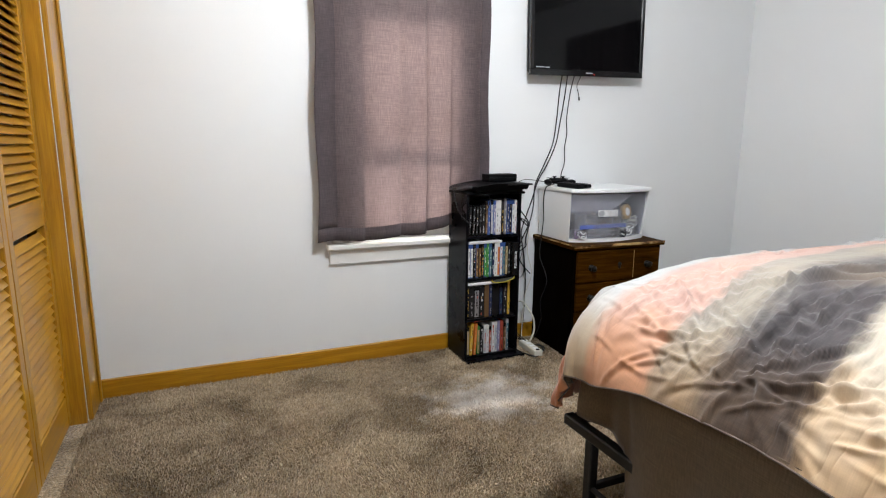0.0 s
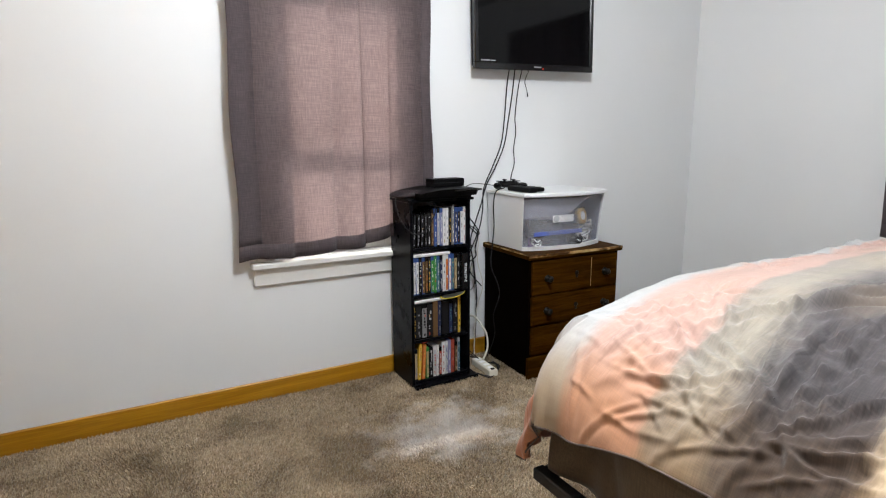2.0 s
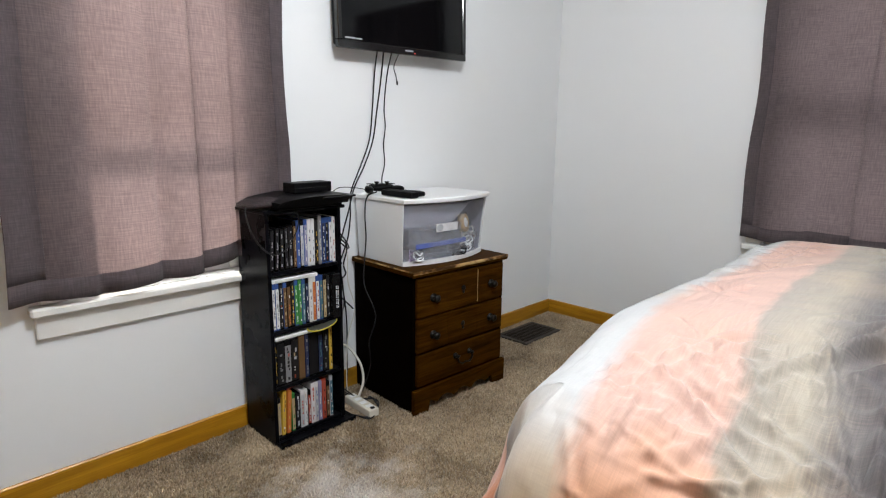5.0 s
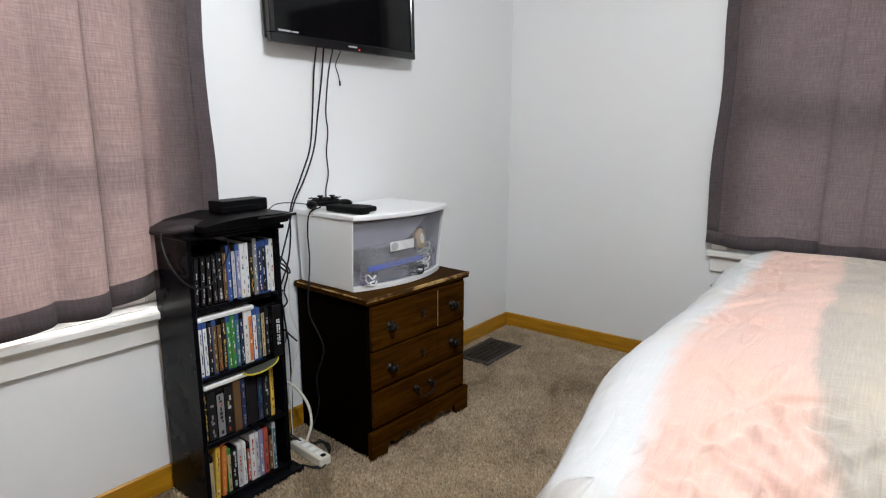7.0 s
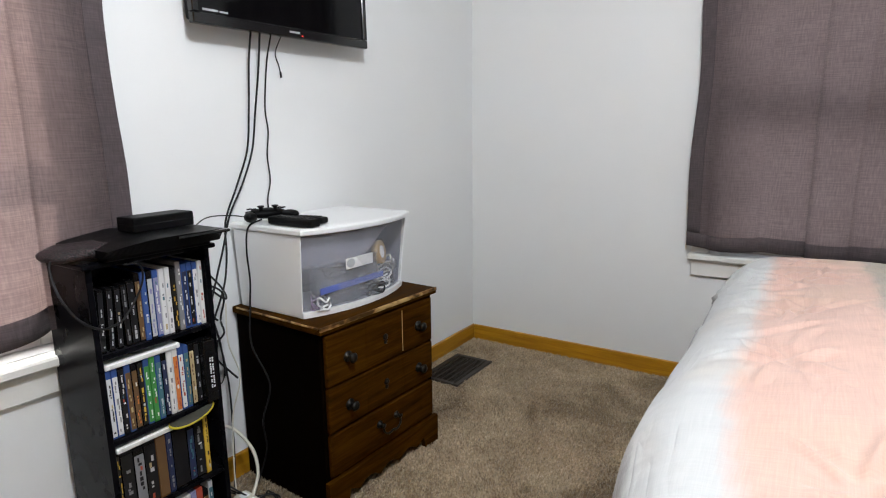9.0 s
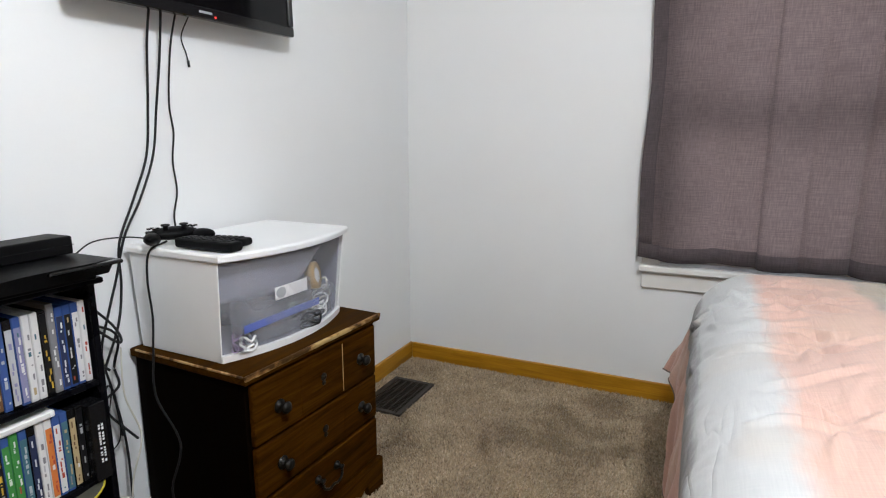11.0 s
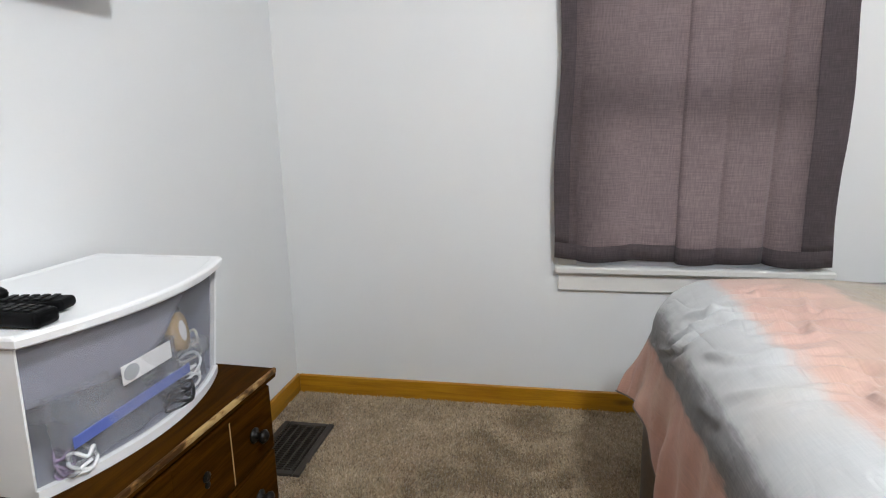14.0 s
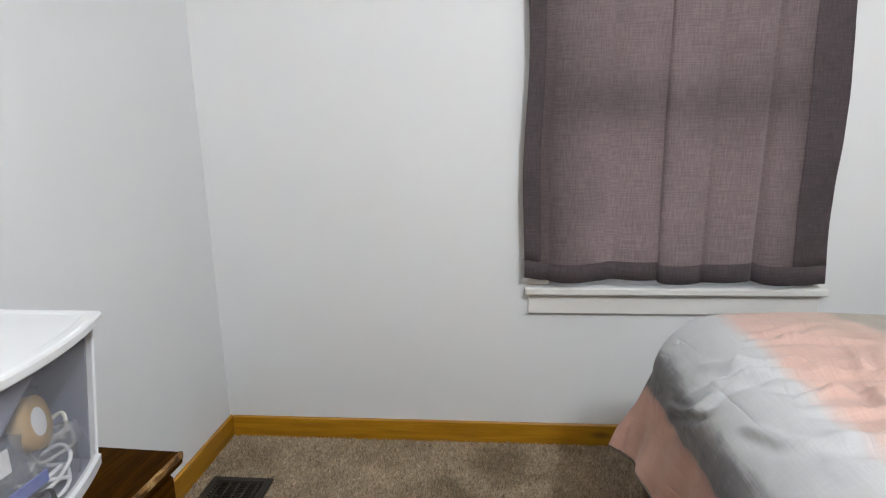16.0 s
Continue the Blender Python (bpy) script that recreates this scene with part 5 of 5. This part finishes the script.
for cxx in (0.013, 0.020):
    zz = 0.040
    while zz < 0.125:
        ln = rg.uniform(0.003, 0.006)
        part("lettering", box(cxx, cxx + 0.004, -0.0007, 0.0, zz, zz + ln), M["label_white"], bx)
        zz += ln + rg.choice((0.002, 0.002, 0.006))
disc = thing("disc_wallet", "thin yellow-edged plastic disc wallet poking out of the shelf", "disc wallet")
bm = lathe([(0.030, 0.0), (0.050, 0.0), (0.052, 0.003), (0.050, 0.006), (0.030, 0.006)], Matrix.Diagonal((1.3, 0.75, 1, 1)), 30)
part("cover", bm, flat("smoky_plastic", (0.06, 0.06, 0.05), 0.15), disc, "smoky plastic", True)
part("edge_band", lathe([(0.0515, 0.0005), (0.0535, 0.0012), (0.0535, 0.0045), (0.0515, 0.0055)], Matrix.Diagonal((1.3, 0.75, 1, 1)), 30), flat("yellow_edge", (0.48, 0.40, 0.03)), disc, "yellow edge", True)
disc.matrix_world = pose(TX0 + 0.215, TY0 + 0.005, SHELVES[1] + H + 0.021, 4, -7, 12)

# ---- on top of the tower ----
con = thing("game_console", "flat black game console with a curved top lid", "game console", at=(1.098, 2.705, TTOP))
bm = bmesh.new()
n = 20
prof = []
for i in range(n + 1):
    u = -1 + 2 * i / n
    prof.append((0.145 * u, 0.046 - 0.014 * max(0, -u) ** 2 - 0.003 * u * u))
lo_f, hi_f, lo_b, hi_b = [], [], [], []
for x, z in prof:
    bulge = -0.016 * (1 - (x / 0.145) ** 2)
    lo_f.append(bm.verts.new((x, -0.128 + bulge * 0.6 + 0.012, 0.012)))
    hi_f.append(bm.verts.new((x, -0.140 + bulge, z)))
    lo_b.append(bm.verts.new((x, 0.130, 0.008)))
    hi_b.append(bm.verts.new((x, 0.130, z)))
for i in range(n):
    bm.faces.new((lo_f[i], lo_f[i + 1], hi_f[i + 1], hi_f[i]))
    bm.faces.new((hi_f[i], hi_f[i + 1], hi_b[i + 1], hi_b[i]))
    bm.faces.new((hi_b[i], hi_b[i + 1], lo_b[i + 1], lo_b[i]))
    bm.faces.new((lo_b[i], lo_b[i + 1], lo_f[i + 1], lo_f[i]))
bm.faces.new((lo_f[0], hi_f[0], hi_b[0], lo_b[0]))
bm.faces.new((lo_f[n], lo_b[n], hi_b[n], hi_f[n]))
bmesh.ops.bevel(bm, geom=[e for e in bm.edges if e.calc_face_angle(0) > 0.5], offset=0.003, segments=2, affect="EDGES")
part("shell", bm, M["black_plastic"], con)
part("disc_tray_lip", box(0.010, 0.150, -0.158, -0.118, 0.0355, 0.043, 0.002), M["black_gloss"], con, "glossy black strip")
part("foot_base", box(-0.13, 0.13, -0.10, 0.12, 0.0, 0.0115, 0.002), M["black_plastic"], con)
psu = thing("power_brick", "small black box lying on the game console", "power supply", at=(1.145, 2.70, TTOP + 0.0465))
psu.rotation_euler = (0, 0, radians(4))
part("case", box(-0.083, 0.083, -0.035, 0.035, 0.0, 0.037, 0.004, seg=2), M["black_plastic"], psu)
part("seam", box(-0.0835, 0.0835, -0.0356, 0.0356, 0.018, 0.0195), M["black_gloss"], psu)
mesh_m, mt_, mb_ = node_mat("black_speaker_mesh")
v = mt_.nodes.new("ShaderNodeTexVoronoi")
v.inputs["Scale"].default_value = 260
link(mt_, coords(mt_), v.inputs["Vector"])
link(mt_, ramp(mt_, v.outputs["Distance"], [(0.2, (0.075, 0.030, 0.038)), (0.5, (0.006, 0.006, 0.007))]), mb_.inputs["Base Color"])
mb_.inputs["Roughness"].default_value = 0.6
bump(mt_, mb_, v.outputs["Distance"], 0.8, 0.003)
puck = thing("speaker", "black mesh-covered oval speaker overhanging the tower", "speaker", at=(0.945, 2.685, TTOP))
bm = bmesh.new()
bmesh.ops.create_uvsphere(bm, u_segments=32, v_segments=18, radius=1.0)
for p in bm.verts:
    c = p.co
    sq = Vector((math.copysign(abs(c.x) ** 0.75, c.x), math.copysign(abs(c.y) ** 0.75, c.y), math.copysign(abs(c.z) ** 0.8, c.z)))
    p.co = Vector((sq.x * 0.074, sq.y * 0.066, 0.022 + sq.z * 0.017 + (0.004 * c.x) + 0.002 * math.sin(c.x * 7) * math.cos(c.y * 5)))
part("cover", bm, mesh_m, puck, "", True)
part("base", lathe([(0.045, 0.0), (0.050, 0.001), (0.050, 0.008), (0.040, 0.010)], Matrix(), 24), M["rubber"], puck)
cable([(0.885, 2.66, 0.890), (0.868, 2.64, 0.865), (0.868, 2.61, 0.81), (0.895, 2.60, 0.755), (0.940, 2.605, 0.722), (0.985, 2.61, 0.725)], 0.0028, "thin black lead looping from the speaker", "rubber", "tower leads")
cable([(0.985, 2.61, 0.725), (1.02, 2.615, 0.76), (1.045, 2.612, 0.81), (1.035, 2.60, 0.852), (1.00, 2.60, 0.858)], 0.0024, "thin black lead in front of the top shelf", "rubber", "tower leads")

# ---- on the bin: controller and remote ----
pad = thing("game_controller", "black game controller with two thumbsticks", "controller", at=(1.530, 2.745, 0.880))
pad.rotation_euler = (0, 0, radians(-25))
bp = M["black_plastic"]
bm = bmesh.new()
bmesh.ops.create_uvsphere(bm, u_segments=24, v_segments=14, radius=1.0)
bmesh.ops.transform(bm, matrix=Matrix.LocRotScale((0, 0, 0.026), None, (0.062, 0.034, 0.017)), verts=bm.verts)
part("body", bm, bp, pad, "", True)
for s in (-1, 1):
    bm = bmesh.new()
    bmesh.ops.create_uvsphere(bm, u_segments=18, v_segments=12, radius=1.0)
    bmesh.ops.transform(bm, matrix=Matrix.LocRotScale((s * 0.058, -0.030, 0.020), Euler((radians(-8), 0, radians(s * 20))), (0.019, 0.052, 0.016)), verts=bm.verts)
    part("grip", bm, bp, pad, "", True)
    part("thumbstick", lathe([(0.006, 0.0), (0.006, 0.010), (0.0105, 0.012), (0.0105, 0.016), (0.007, 0.015)], pose(s * 0.022, -0.016, 0.036), 16), M["rubber"], pad, "", True)
    part("shoulder_button", box(s * 0.045 - 0.014, s * 0.045 + 0.014, 0.022, 0.038, 0.020, 0.032, 0.004, seg=2), M["black_gloss"], pad)
    for a in range(4):
        part("button", cyl(0.005, 0.004, pose(s * 0.046 + 0.010 * math.cos(a * math.pi / 2), 0.004 + 0.010 * math.sin(a * math.pi / 2), 0.041), 10), M["black_gloss"], pad)


def remote(x, y, turn, half, wide, high, rows, label):
    rem = thing("remote_control", label, "remote control", "remotes on the bin", at=(x, y, 0.8800))
    rem.rotation_euler = (0, 0, radians(turn))
    part("case", box(-half, half, -wide, wide, 0.0, high, 0.007, seg=3), bp, rem)
    for i in range(rows):
        for j in range(3):
            x0 = -half + 0.020 + 0.017 * i
            part("button", box(x0, x0 + 0.011, -0.015 + 0.011 * j, -0.007 + 0.011 * j, high + 0.0002, high + 0.0025, 0.0008), M["rubber"], rem)


remote(1.508, 2.602, -90, 0.092, 0.022, 0.024, 9, "black television remote with small buttons")
remote(1.566, 2.628, -79, 0.085, 0.021, 0.019, 8, "second slim black remote lying beside the other")

# ---- floor register ----
reg = thing("floor_register", "brown metal floor register set into the carpet", "floor vent", at=(2.592, 2.700, 0.0))
gm = M["grey_metal"]
for x0, x1, y0, y1 in ((-0.170, 0.170, -0.105, -0.080), (-0.170, 0.170, 0.080, 0.105), (-0.170, -0.145, -0.0795, 0.0795), (0.145, 0.170, -0.0795, 0.0795)):
    part("frame", box(x0, x1, y0, y1, 0.001, 0.012, 0.003), gm, reg)
part("duct", box(-0.144, 0.144, -0.079, 0.079, 0.0005, 0.002), M["dark_hole"], reg)
for j in range(5):
    yy = -0.064 + 0.032 * j
    part("bar", box(-0.1445, 0.1445, yy - 0.003, yy + 0.003, 0.003, 0.0105, 0.001), gm, reg)
for i in range(22):
    xx = -0.137 + 0.013 * i
    bm = box(-0.0009, 0.0009, -0.079, 0.079, -0.0020, 0.0020)
    bmesh.ops.transform(bm, matrix=pose(xx, 0, 0.0085, 0, 12, 0), verts=bm.verts)
    part("slat", bm, gm, reg)
